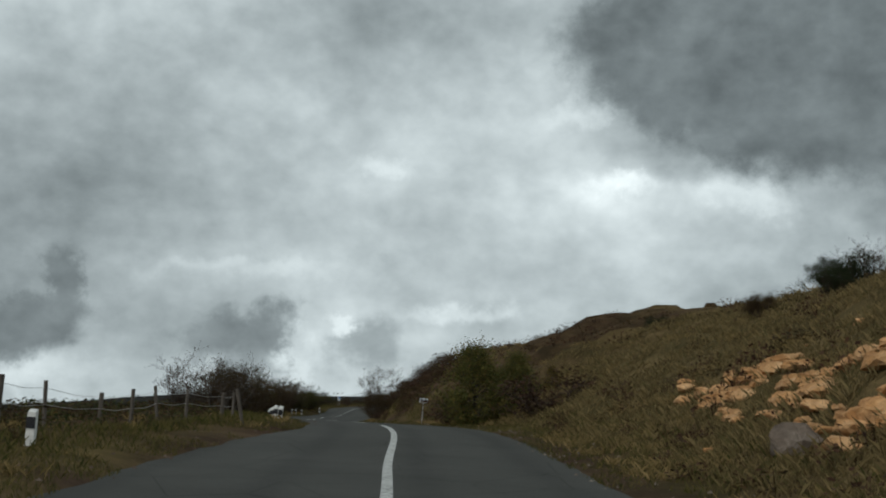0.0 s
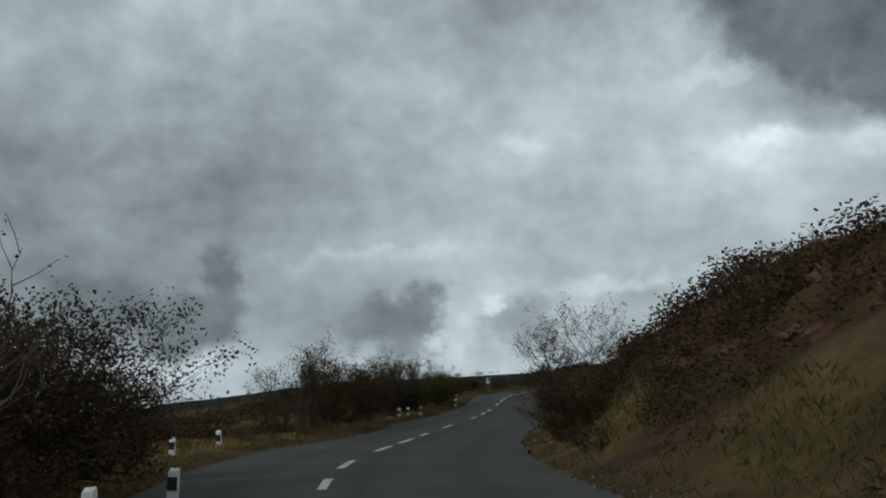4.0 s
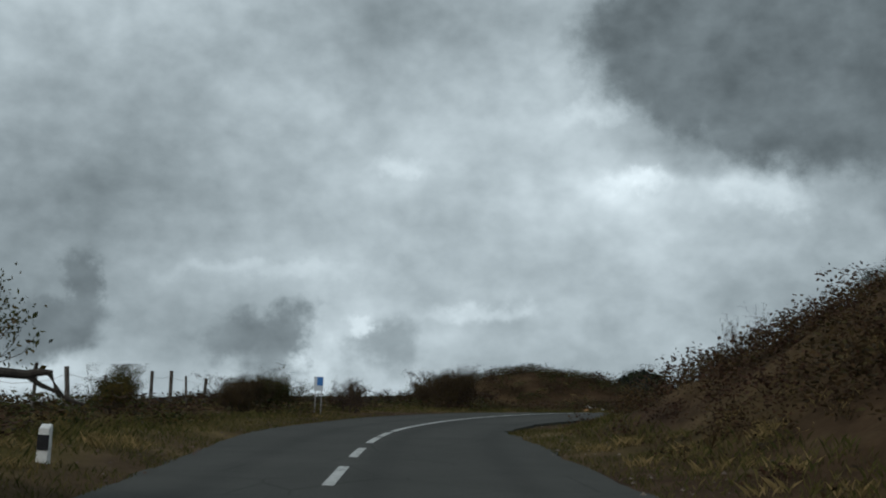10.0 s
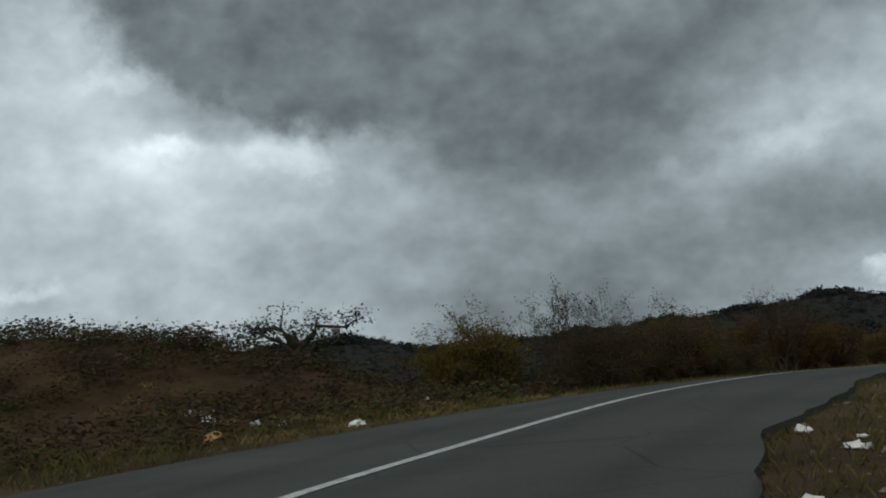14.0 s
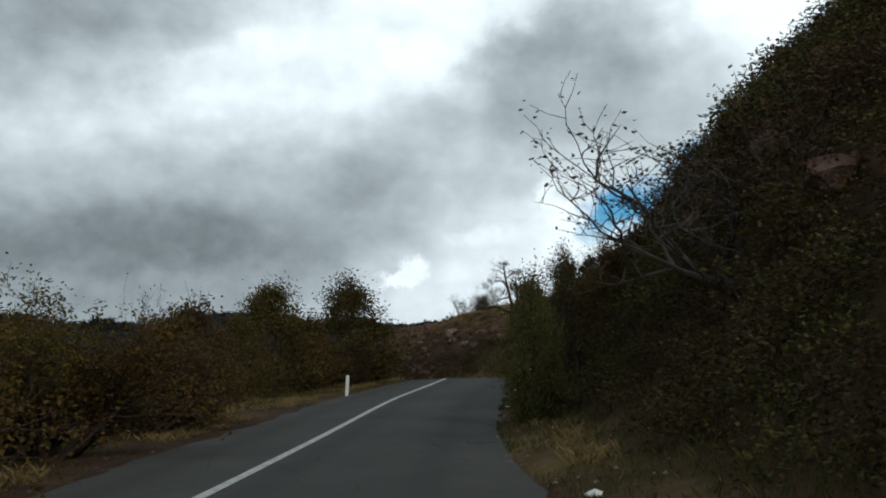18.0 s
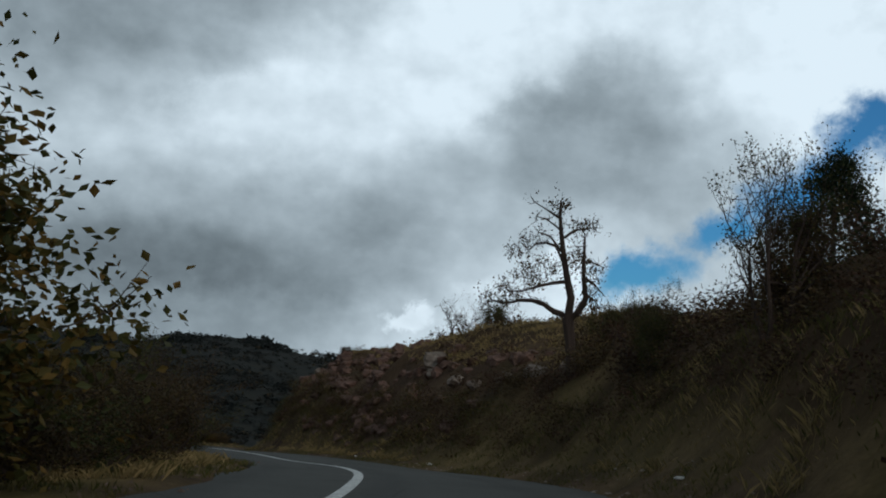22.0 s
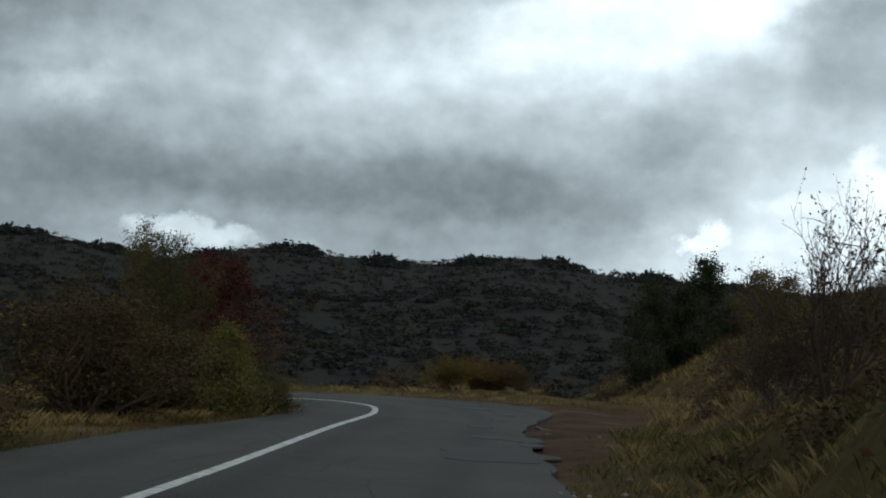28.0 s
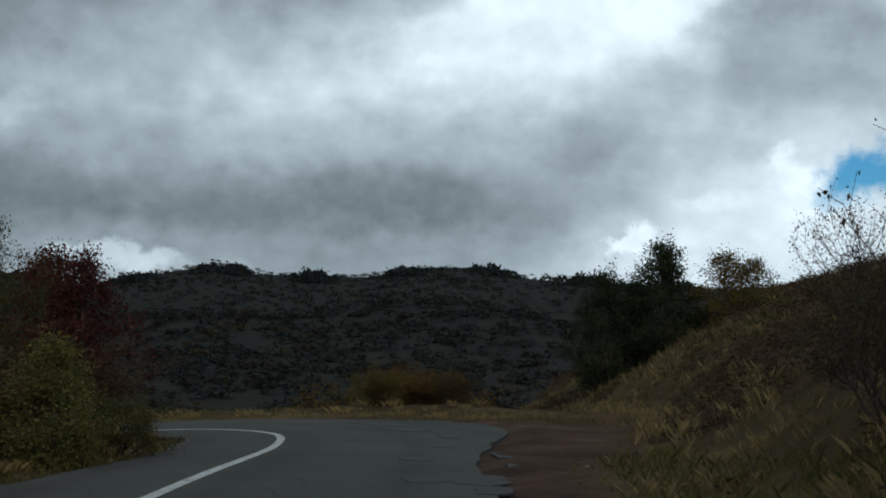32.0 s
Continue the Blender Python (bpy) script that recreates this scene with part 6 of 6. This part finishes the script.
for k, (x, y) in enumerate(((150.4, 229.0), (151.6, 229.6), (153.6, 230.1), (140.6, 222.6), (145.4, 224.4))):
    road_patch("broken_edge", x, y, 1.3 + 0.3 * (k % 3), 0.7, PATCH, 40 + k)

# ---- far ridge: a tower and a mast ----
tower = thing("stone_tower", "small square stone tower on the far ridge", "tower")
bm = bmesh.new()
a, d = math.radians(16.6), 1120
tx, ty = RIDGE_C[0] + math.sin(a) * d, RIDGE_C[1] + math.cos(a) * d
tz = land_at(tx, ty)
bevelled_box(bm, (7, 7, 12), (tx, ty, tz + 5), 0.3)
part("wall", bm, STONE_WALL, tower)
bm = bmesh.new()
bmesh.ops.create_cone(bm, cap_ends=True, segments=4, radius1=6, radius2=0.2, depth=4, matrix=Matrix.Translation((tx, ty, tz + 13)) @ Matrix.Rotation(math.pi / 4, 4, "Z"))
part("roof", bm, STONE_WALL, tower)

# ---- grass, scrub and woods that nobody could count ----
def heap(name, verts, tris, mat, label, category):
    me = bpy.data.meshes.new(name)
    me.vertices.add(len(verts))
    me.vertices.foreach_set("co", np.ascontiguousarray(verts, dtype=np.float32).ravel())
    me.loops.add(tris.size)
    me.loops.foreach_set("vertex_index", np.ascontiguousarray(tris, dtype=np.int32).ravel())
    me.polygons.add(len(tris))
    me.polygons.foreach_set("loop_start", np.arange(len(tris)) * tris.shape[1])
    me.update()
    me.materials.append(mat)
    return tagged(new(name, me), label, category, kind="stuff")


def beside(rnd, n, s0, s1, e0, e1, side, power=1.0):
    """Random places beside the road, e0 to e1 metres from the asphalt."""
    s = rnd.uniform(s0, s1, n)
    e = e0 + (e1 - e0) * rnd.uniform(0, 1, n) ** power
    o = np.where(side > 0, wide_r(s) + e, -wide_l(s) - e)
    x = np.interp(s, ALONG, LINE[:, 0]) + np.interp(s, ALONG, SIDE[:, 0]) * o
    y = np.interp(s, ALONG, LINE[:, 1]) + np.interp(s, ALONG, SIDE[:, 1]) * o
    _, o2, _ = near_road(x, y)
    ok = (np.where(o2 > 0, o2 - wide_r(s), -o2 - wide_l(s)) > min(e0, 0.0) - 0.05) & (LAYBY(s, o) < 0.3 + 0.7 * (rnd.uniform(0, 1, n) < 0.06))
    return x[ok], y[ok], s[ok], e[ok]


def blades(rnd, x, y, height, width, lean):
    n = len(x)
    z = land(x, y) - 0.02
    a = rnd.uniform(0, 2 * np.pi, n)
    b = rnd.uniform(0, 2 * np.pi, n)
    l = lean * height * rnd.uniform(0.2, 1.3, n)
    dx, dy = np.cos(a) * width / 2, np.sin(a) * width / 2
    mx, my = np.cos(b) * l, np.sin(b) * l
    v = np.stack([np.stack([x - dx, y - dy, z], 1), np.stack([x + dx, y + dy, z], 1),
                  np.stack([x + mx * 0.35 + dx * 0.6, y + my * 0.35 + dy * 0.6, z + height * 0.6], 1),
                  np.stack([x + mx, y + my, z + height], 1)], 1)
    return v.reshape(-1, 3), np.arange(n * 4).reshape(-1, 4)


S_END = station(147.5, 239)
rnd = np.random.RandomState(4)
START = station(0, -8)
for side, word in ((1, "right"), (-1, "left")):
    # short turf at the asphalt's edge
    x, y, s, e = beside(rnd, 110000, START, S_END, -0.05, 2.6, side, 1.3)
    keep = value_noise(x, y, 0.9, 31) + 0.8 * value_noise(x, y, 3.5, 32) > -0.35 - 0.25 * e
    keep &= ~((side < 0) & (((s > 284) & (s < 326)) | ((s > 354) & (s < 392))) & (e < 1.7) & (rnd.uniform(0, 1, len(x)) < 0.93))
    x, y, e = x[keep], y[keep], e[keep]
    h = rnd.uniform(0.04, 0.14, len(x)) * (0.6 + 0.5 * np.clip(e, 0, 2))
    heap("verge_turf", *blades(rnd, x, y, h, rnd.uniform(0.007, 0.014, len(x)), 0.7), TURF, "short yellowing grass at the edge of the road", "grass")
    # dry tufts behind it
    x, y, s, e = beside(rnd, 5200, START, S_END, 0.7, 9.0 if side > 0 else 11.0, side, 1.4)
    keep = value_noise(x, y, 5.0, 33) > -0.25
    if side > 0:
        keep &= ~((x > 24) & (x < 128) & (e > np.where(x < 66, 1.0, 2.6)))
        thin = np.where((y > 46) & (y < 98) & (e > 1.0), 0.8, np.where((s > 205) & (s < 262), 0.65, np.where(x > 132, 0.4, 0.0)))
        keep &= rnd.uniform(0, 1, len(x)) > thin
    else:
        keep &= ~((y < 72) & (e > 0.9) & (rnd.uniform(0, 1, len(x)) < 0.9))
        keep &= ~((s > 200) & (s < 262) & (rnd.uniform(0, 1, len(x)) < 0.6))
    x, y, e = x[keep], y[keep], e[keep]
    k = 40
    tx = np.repeat(x, k) + rnd.normal(0, 0.13, len(x) * k)
    ty = np.repeat(y, k) + rnd.normal(0, 0.13, len(x) * k)
    h = np.repeat(rnd.uniform(0.08, 0.24, len(x)) * np.where((y > 140) & (x < 24), 0.6, 1.0), k) * rnd.uniform(0.5, 1.1, len(x) * k)
    heap("dry_grass", *blades(rnd, tx, ty, h, rnd.uniform(0.003, 0.007, len(tx)), 0.95), STRAW, "tufts of dry straw-coloured grass on the banks", "grass")


def clump(rnd, n, leaf, flat=1.0, twigs=10):
    """One scrubby clump about 1 m across: thin twigs and small leaves."""
    v, f = [], []
    for k in range(twigs):
        a, t = rnd.uniform(0, 2 * np.pi), rnd.uniform(0.1, 0.9)
        d = np.array([np.cos(a) * t, np.sin(a) * t, flat * rnd.uniform(0.5, 1.0)]) * 0.62
        w = np.array([-np.sin(a), np.cos(a), 0]) * 0.012
        b = len(v)
        v += [-w, w, d * 0.5 + w * 0.7, d]
        f.append((b, b + 1, b + 2, b + 3))
    for k in range(n):
        a, q = rnd.uniform(0, 2 * np.pi), rnd.uniform(0, 1) ** 0.5
        p = np.array([np.cos(a) * q * 0.5, np.sin(a) * q * 0.5, flat * (0.06 + rnd.uniform(0, 1) * 0.6 * (1.05 - q * q))])
        d1, d2 = rnd.normal(0, 1, 3), rnd.normal(0, 1, 3)
        d1, d2 = d1 / np.linalg.norm(d1) * leaf, d2 / np.linalg.norm(d2) * leaf * 0.6
        b = len(v)
        v += [p, p + d1 * 0.5 + d2 * 0.5, p + d1, p + d1 * 0.5 - d2 * 0.5]
        f.append((b, b + 1, b + 2, b + 3))
    return np.array(v), np.array(f)


def spread(name, rnd, shapes, x, y, size, tall, mat, label, category, sink=0.04):
    """Many copies of a few clumps, joined."""
    z = land(x, y) - sink
    vv, ff, base = [], [], 0
    pick = rnd.randint(0, len(shapes), len(x))
    for j, (v, f) in enumerate(shapes):
        m = pick == j
        n = int(m.sum())
        if not n:
            continue
        a = rnd.uniform(0, 2 * np.pi, n)
        c, s = np.cos(a)[:, None], np.sin(a)[:, None]
        k, kt = size[m][:, None], tall[m][:, None]
        q = np.stack([(v[:, 0] * c - v[:, 1] * s) * k + x[m][:, None], (v[:, 0] * s + v[:, 1] * c) * k + y[m][:, None], v[:, 2] * kt + z[m][:, None]], 2)
        vv.append(q.reshape(-1, 3))
        ff.append((f[None] + (np.arange(n) * len(v))[:, None, None] + base).reshape(-1, f.shape[1]))
        base += n * len(v)
    return heap(name, np.vstack(vv), np.vstack(ff), mat, label, category)


rnd = np.random.RandomState(9)
SCRUBS = [clump(rnd, 52, 0.12) for _ in range(6)]
for side, count, e1, mat, what in ((1, 2300, 16, SCRUB, "dark reddish scrub covering the banks"), (1, 1000, 14, LEAF_BROWN, "withered brown undergrowth on the banks"),
                                   (-1, 1700, 16, LEAF_BROWN, "withered brown undergrowth beside the road"), (-1, 1100, 14, LEAF_GREEN, "dull green undergrowth beside the road")):
    x, y, s, e = beside(rnd, count, station(0, 4), S_END + 4, 1.3 if side > 0 else 2.2, e1, side, 1.15)
    dense = value_noise(x, y, 7.0, 41 + count) + (0.75 if side > 0 else 0.35) - 0.5 * ((y < 60) & (side > 0))
    keep = (dense > rnd.uniform(-0.4, 0.9, len(x))) & ~((x > 139) & (side > 0))
    x, y, e = x[keep], y[keep], e[keep]
    size = rnd.uniform(0.5, 1.3, len(x)) * (0.6 + 0.4 * np.clip(e / 4, 0, 1))
    spread("undergrowth", rnd, SCRUBS, x, y, size, size * rnd.uniform(0.5, 1.0, len(x)), mat, what, "undergrowth")


# the hill behind the lay-by
for count, low, high, mat, what in ((4200, 0.35, 0.85, SCRUB, "dark reddish scrub on the hill behind the lay-by"), (1100, 0.35, 0.8, LEAF_BROWN, "withered brown undergrowth on the hill behind the lay-by"),
                                    (260, 0.4, 1.0, LEAF_GREEN, "dull green undergrowth on the hill behind the lay-by")):
    al, out = rnd.uniform(13, 82, count), 0.8 + 24 * rnd.uniform(0, 1, count) ** 1.3
    rt = out - 0.25 * np.clip(al - 24, 0, 25)
    x, y = 134 + al * 0.951 + rt * 0.309, 219.2 + al * 0.309 - rt * 0.951
    keep = value_noise(x, y, 6.0, 71 + count) > rnd.uniform(-0.9, 0.3, count)
    x, y = x[keep], y[keep]
    size = rnd.uniform(low, high, len(x))
    spread("undergrowth", rnd, SCRUBS, x, y, size, size * rnd.uniform(0.4, 0.85, len(x)), mat, what, "undergrowth")
al, out = rnd.uniform(12, 62, 450), 0.6 + 12 * rnd.uniform(0, 1, 450) ** 1.6
rt = out - 0.25 * np.clip(al - 24, 0, 25)
x, y = 134 + al * 0.951 + rt * 0.309, 219.2 + al * 0.309 - rt * 0.951
tx, ty = np.repeat(x, 30) + rnd.normal(0, 0.16, 13500), np.repeat(y, 30) + rnd.normal(0, 0.16, 13500)
heap("dry_grass", *blades(rnd, tx, ty, np.repeat(rnd.uniform(0.15, 0.4, 450), 30) * rnd.uniform(0.5, 1.1, 13500), rnd.uniform(0.006, 0.012, 13500), 0.55), GOLD, "tufts of dry straw-coloured grass on the hill behind the lay-by", "grass")


# the thick belt of bushes below the second straight, and woods on the far slopes
def crown(rnd, n, leaf):
    v, f = [], []
    for k in range(n):
        d = rnd.normal(0, 1, 3)
        d = d / np.linalg.norm(d) * rnd.uniform(0.55, 1.0) * (1 + 0.25 * np.sin(4 * d[0] + 3 * d[1]))
        p = np.array([d[0] * 0.5, d[1] * 0.5, 0.55 + d[2] * 0.45])
        d1, d2 = rnd.normal(0, 1, 3), rnd.normal(0, 1, 3)
        d1, d2 = d1 / np.linalg.norm(d1) * leaf, d2 / np.linalg.norm(d2) * leaf * 0.7
        b = len(v)
        v += [p - d1 * 0.5, p + d2 * 0.5, p + d1 * 0.5, p - d2 * 0.5]
        f.append((b, b + 1, b + 2, b + 3))
    return np.array(v), np.array(f)


rnd = np.random.RandomState(12)
THICK = [crown(rnd, 400, 0.062) for _ in range(4)]
for count, mat, what in ((170, LEAF_BROWN, "withered thicket on the slope below the road"), (120, LEAF_ORANGE, "orange autumn thicket on the slope below the road"), (110, LEAF_GREEN, "dull green thicket on the slope below the road")):
    x, y, s, e = beside(rnd, count, station(27, 178), S_END - 6, 6.5, 34, -1)
    size = rnd.uniform(1.6, 3.2, len(x))
    spread("thicket", rnd, THICK, x, y, size * 1.1, size * rnd.uniform(0.9, 1.3, len(x)) * np.clip(0.55 + e / 30, 0, 1.3), mat, what, "thicket", 0.3)
FAR = [crown(rnd, 24, 0.34) for _ in range(5)]
NEARER = [crown(rnd, 80, 0.17) for _ in range(4)]
for count, mat, what in ((8200, FAR_DARK, "dark woods on the far hills, tinted for haze"), (7600, FAR_BROWN, "brown autumn woods on the far hills, greyed for haze"), (700, FAR_RUST, "rusty autumn trees in the valley")):
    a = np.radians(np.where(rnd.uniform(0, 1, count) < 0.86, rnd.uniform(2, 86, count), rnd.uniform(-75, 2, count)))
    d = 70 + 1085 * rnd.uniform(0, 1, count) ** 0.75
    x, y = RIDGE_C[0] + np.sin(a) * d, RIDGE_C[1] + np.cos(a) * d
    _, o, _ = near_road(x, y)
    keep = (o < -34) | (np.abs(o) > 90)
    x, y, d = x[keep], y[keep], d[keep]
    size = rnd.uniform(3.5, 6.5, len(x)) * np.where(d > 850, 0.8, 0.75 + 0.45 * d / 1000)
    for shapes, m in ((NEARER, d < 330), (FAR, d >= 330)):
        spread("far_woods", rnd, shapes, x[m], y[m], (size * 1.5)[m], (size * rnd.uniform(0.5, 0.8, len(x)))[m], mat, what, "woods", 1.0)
# the fringe of trees along the far ridge
a = np.radians(rnd.uniform(4, 82, 3200))
d = rnd.uniform(1080, 1150, 3200)
size = rnd.uniform(2.2, 5.0, 3200) * (1 + 0.5 * np.sin(a * 90))
spread("far_woods", rnd, [crown(rnd, 20, 0.42) for _ in range(4)], RIDGE_C[0] + np.sin(a) * d, RIDGE_C[1] + np.cos(a) * d, size * 1.9, size * 1.5, FAR_DARK, "fringe of trees along the far ridge, tinted for haze", "woods", 4.0)
# leafy scrub that clothes the steep cuttings
FINE = [crown(rnd, 260, 0.066) for _ in range(4)]
LOW = [crown(rnd, 85, 0.10) for _ in range(4)]
COVER = [crown(rnd, 170, 0.085) for _ in range(4)]
for s0, s1, e0, e1, count, mats, shapes in (
        (station(24, 177), station(64, 187), 1.9, 8.5, 1900, (LEAF_BROWN, LEAF_OLIVE, LEAF_BRONZE, SCRUB), FINE), (station(64, 187), station(97, 198), 1.5, 6.0, 380, (SCRUB, LEAF_BROWN), FINE),
        (station(97, 198), station(132, 221.5), 1.8, 3.2, 260, (SCRUB, LEAF_BRONZE, LEAF_BROWN), FINE), (station(-6, 62), station(-7, 86), 1.6, 5.5, 240, (SCRUB, LEAF_BROWN), COVER),
        (station(-7, 86), station(-6, 138), 2.2, 10.0, 420, (SCRUB, LEAF_BROWN), COVER), (station(-6, 138), station(12, 170), 2.8, 11.0, 300, (SCRUB, LEAF_BROWN), COVER)):
    for mat in mats:
        x, y, s, e = beside(rnd, count // len(mats), s0, s1, e0, e1, 1, 1.0)
        size = rnd.uniform(0.45, 1.05, len(x)) * np.clip(0.55 + e / 6, 0.5, 1.2)
        spread("leafy_scrub", rnd, shapes, x, y, size * 1.35, size * 0.85, mat, "tangled dark scrub clothing the steep bank", "scrub", 0.15)
# dark low growth on the outer verge, the mound and the hill behind the lay-by
for mat in (LEAF_BROWN, LEAF_GREEN, SCRUB):
    x, y, s, e = beside(rnd, 420, station(-6, 84), station(22, 176), 1.4, 12.0, -1, 1.1)
    x0, y0, _, _ = beside(rnd, 330, station(0, 2), station(-6, 84), 3.0, 14.0, -1, 1.0)
    x, y = np.concatenate([x, x0]), np.concatenate([y, y0])
    mx, my = rnd.normal(2.0, 5.0, 260), rnd.normal(184.0, 3.6, 260)
    hx = 137 + 68 * rnd.uniform(0, 1, 900) ** 1.5
    hy = 219.2 + (hx - 134) * 0.325 - 1.5 - rnd.uniform(0, 1, 900) ** 0.8 * 24
    x, y = np.concatenate([x, mx, hx]), np.concatenate([y, my, hy])
    _, o, _ = near_road(x, y)
    m = (o < -4.1) | (o > 7.5)
    x, y = x[m], y[m]
    size = rnd.uniform(0.35, 0.95, len(x))
    spread("low_growth", rnd, LOW, x, y, size * 1.6, size * 0.75, mat, "low dark autumn growth on the verge", "undergrowth", 0.12)
# golden dry grass on the open slopes
for what, n, place in (("first slope", 9500, 0), ("crest", 2600, 1), ("lay-by slope", 1100, 2)):
    if place == 0:
        x, y, s, e = beside(rnd, n, station(0, 6), station(-2, 47), 1.6, 26, 1, 1.2)
    elif place == 1:
        x, y, s, e = beside(rnd, n, station(60, 186), station(130, 220.5), 4.5, 14, 1)
    else:
        x = rnd.uniform(136, 200, n)
        y = 219.2 + (x - 134) * 0.325 + 1.0 - rnd.uniform(0, 1, n) * 24
        s, o, _ = near_road(x, y)
        m = (o > 4.5) & (LAYBY(s, o) < 0.3)
        x, y = x[m], y[m]
    k = 22
    tx = np.repeat(x, k) + rnd.normal(0, 0.17, len(x) * k)
    ty = np.repeat(y, k) + rnd.normal(0, 0.17, len(x) * k)
    h = np.repeat(rnd.uniform(0.09, 0.26, len(x)), k) * rnd.uniform(0.5, 1.1, len(x) * k)
    heap("slope_grass", *blades(rnd, tx, ty, h, rnd.uniform(0.004, 0.009, len(tx)), 0.9), STRAW if place == 1 else GOLD, "golden dry grass on the open slope", "grass")

# loose stones and grit along the edges of the asphalt
rnd = np.random.RandomState(21)
PEBBLE = []
for _ in range(4):
    o = rnd.uniform(0.35, 0.6, 6)
    v = np.array([(o[0], 0, 0), (0, o[1], 0), (-o[2], 0, 0), (0, -o[3], 0), (0.08, 0.05, o[4]), (0, 0, -0.2)])
    f = np.array([(0, 1, 4), (1, 2, 4), (2, 3, 4), (3, 0, 4)])
    PEBBLE.append((v, f))
for side in (1, -1):
    x, y, s, e = beside(rnd, 2600, START, S_END + 6, -0.25, 1.4, side, 1.2)
    size = 0.02 + 0.09 * rnd.uniform(0, 1, len(x)) ** 3
    spread("grit", rnd, PEBBLE, x, y, size, size * 0.8, ROCK_PALE if side > 0 else GRAVEL, "loose grit and small stones along the asphalt", "gravel", -0.012)
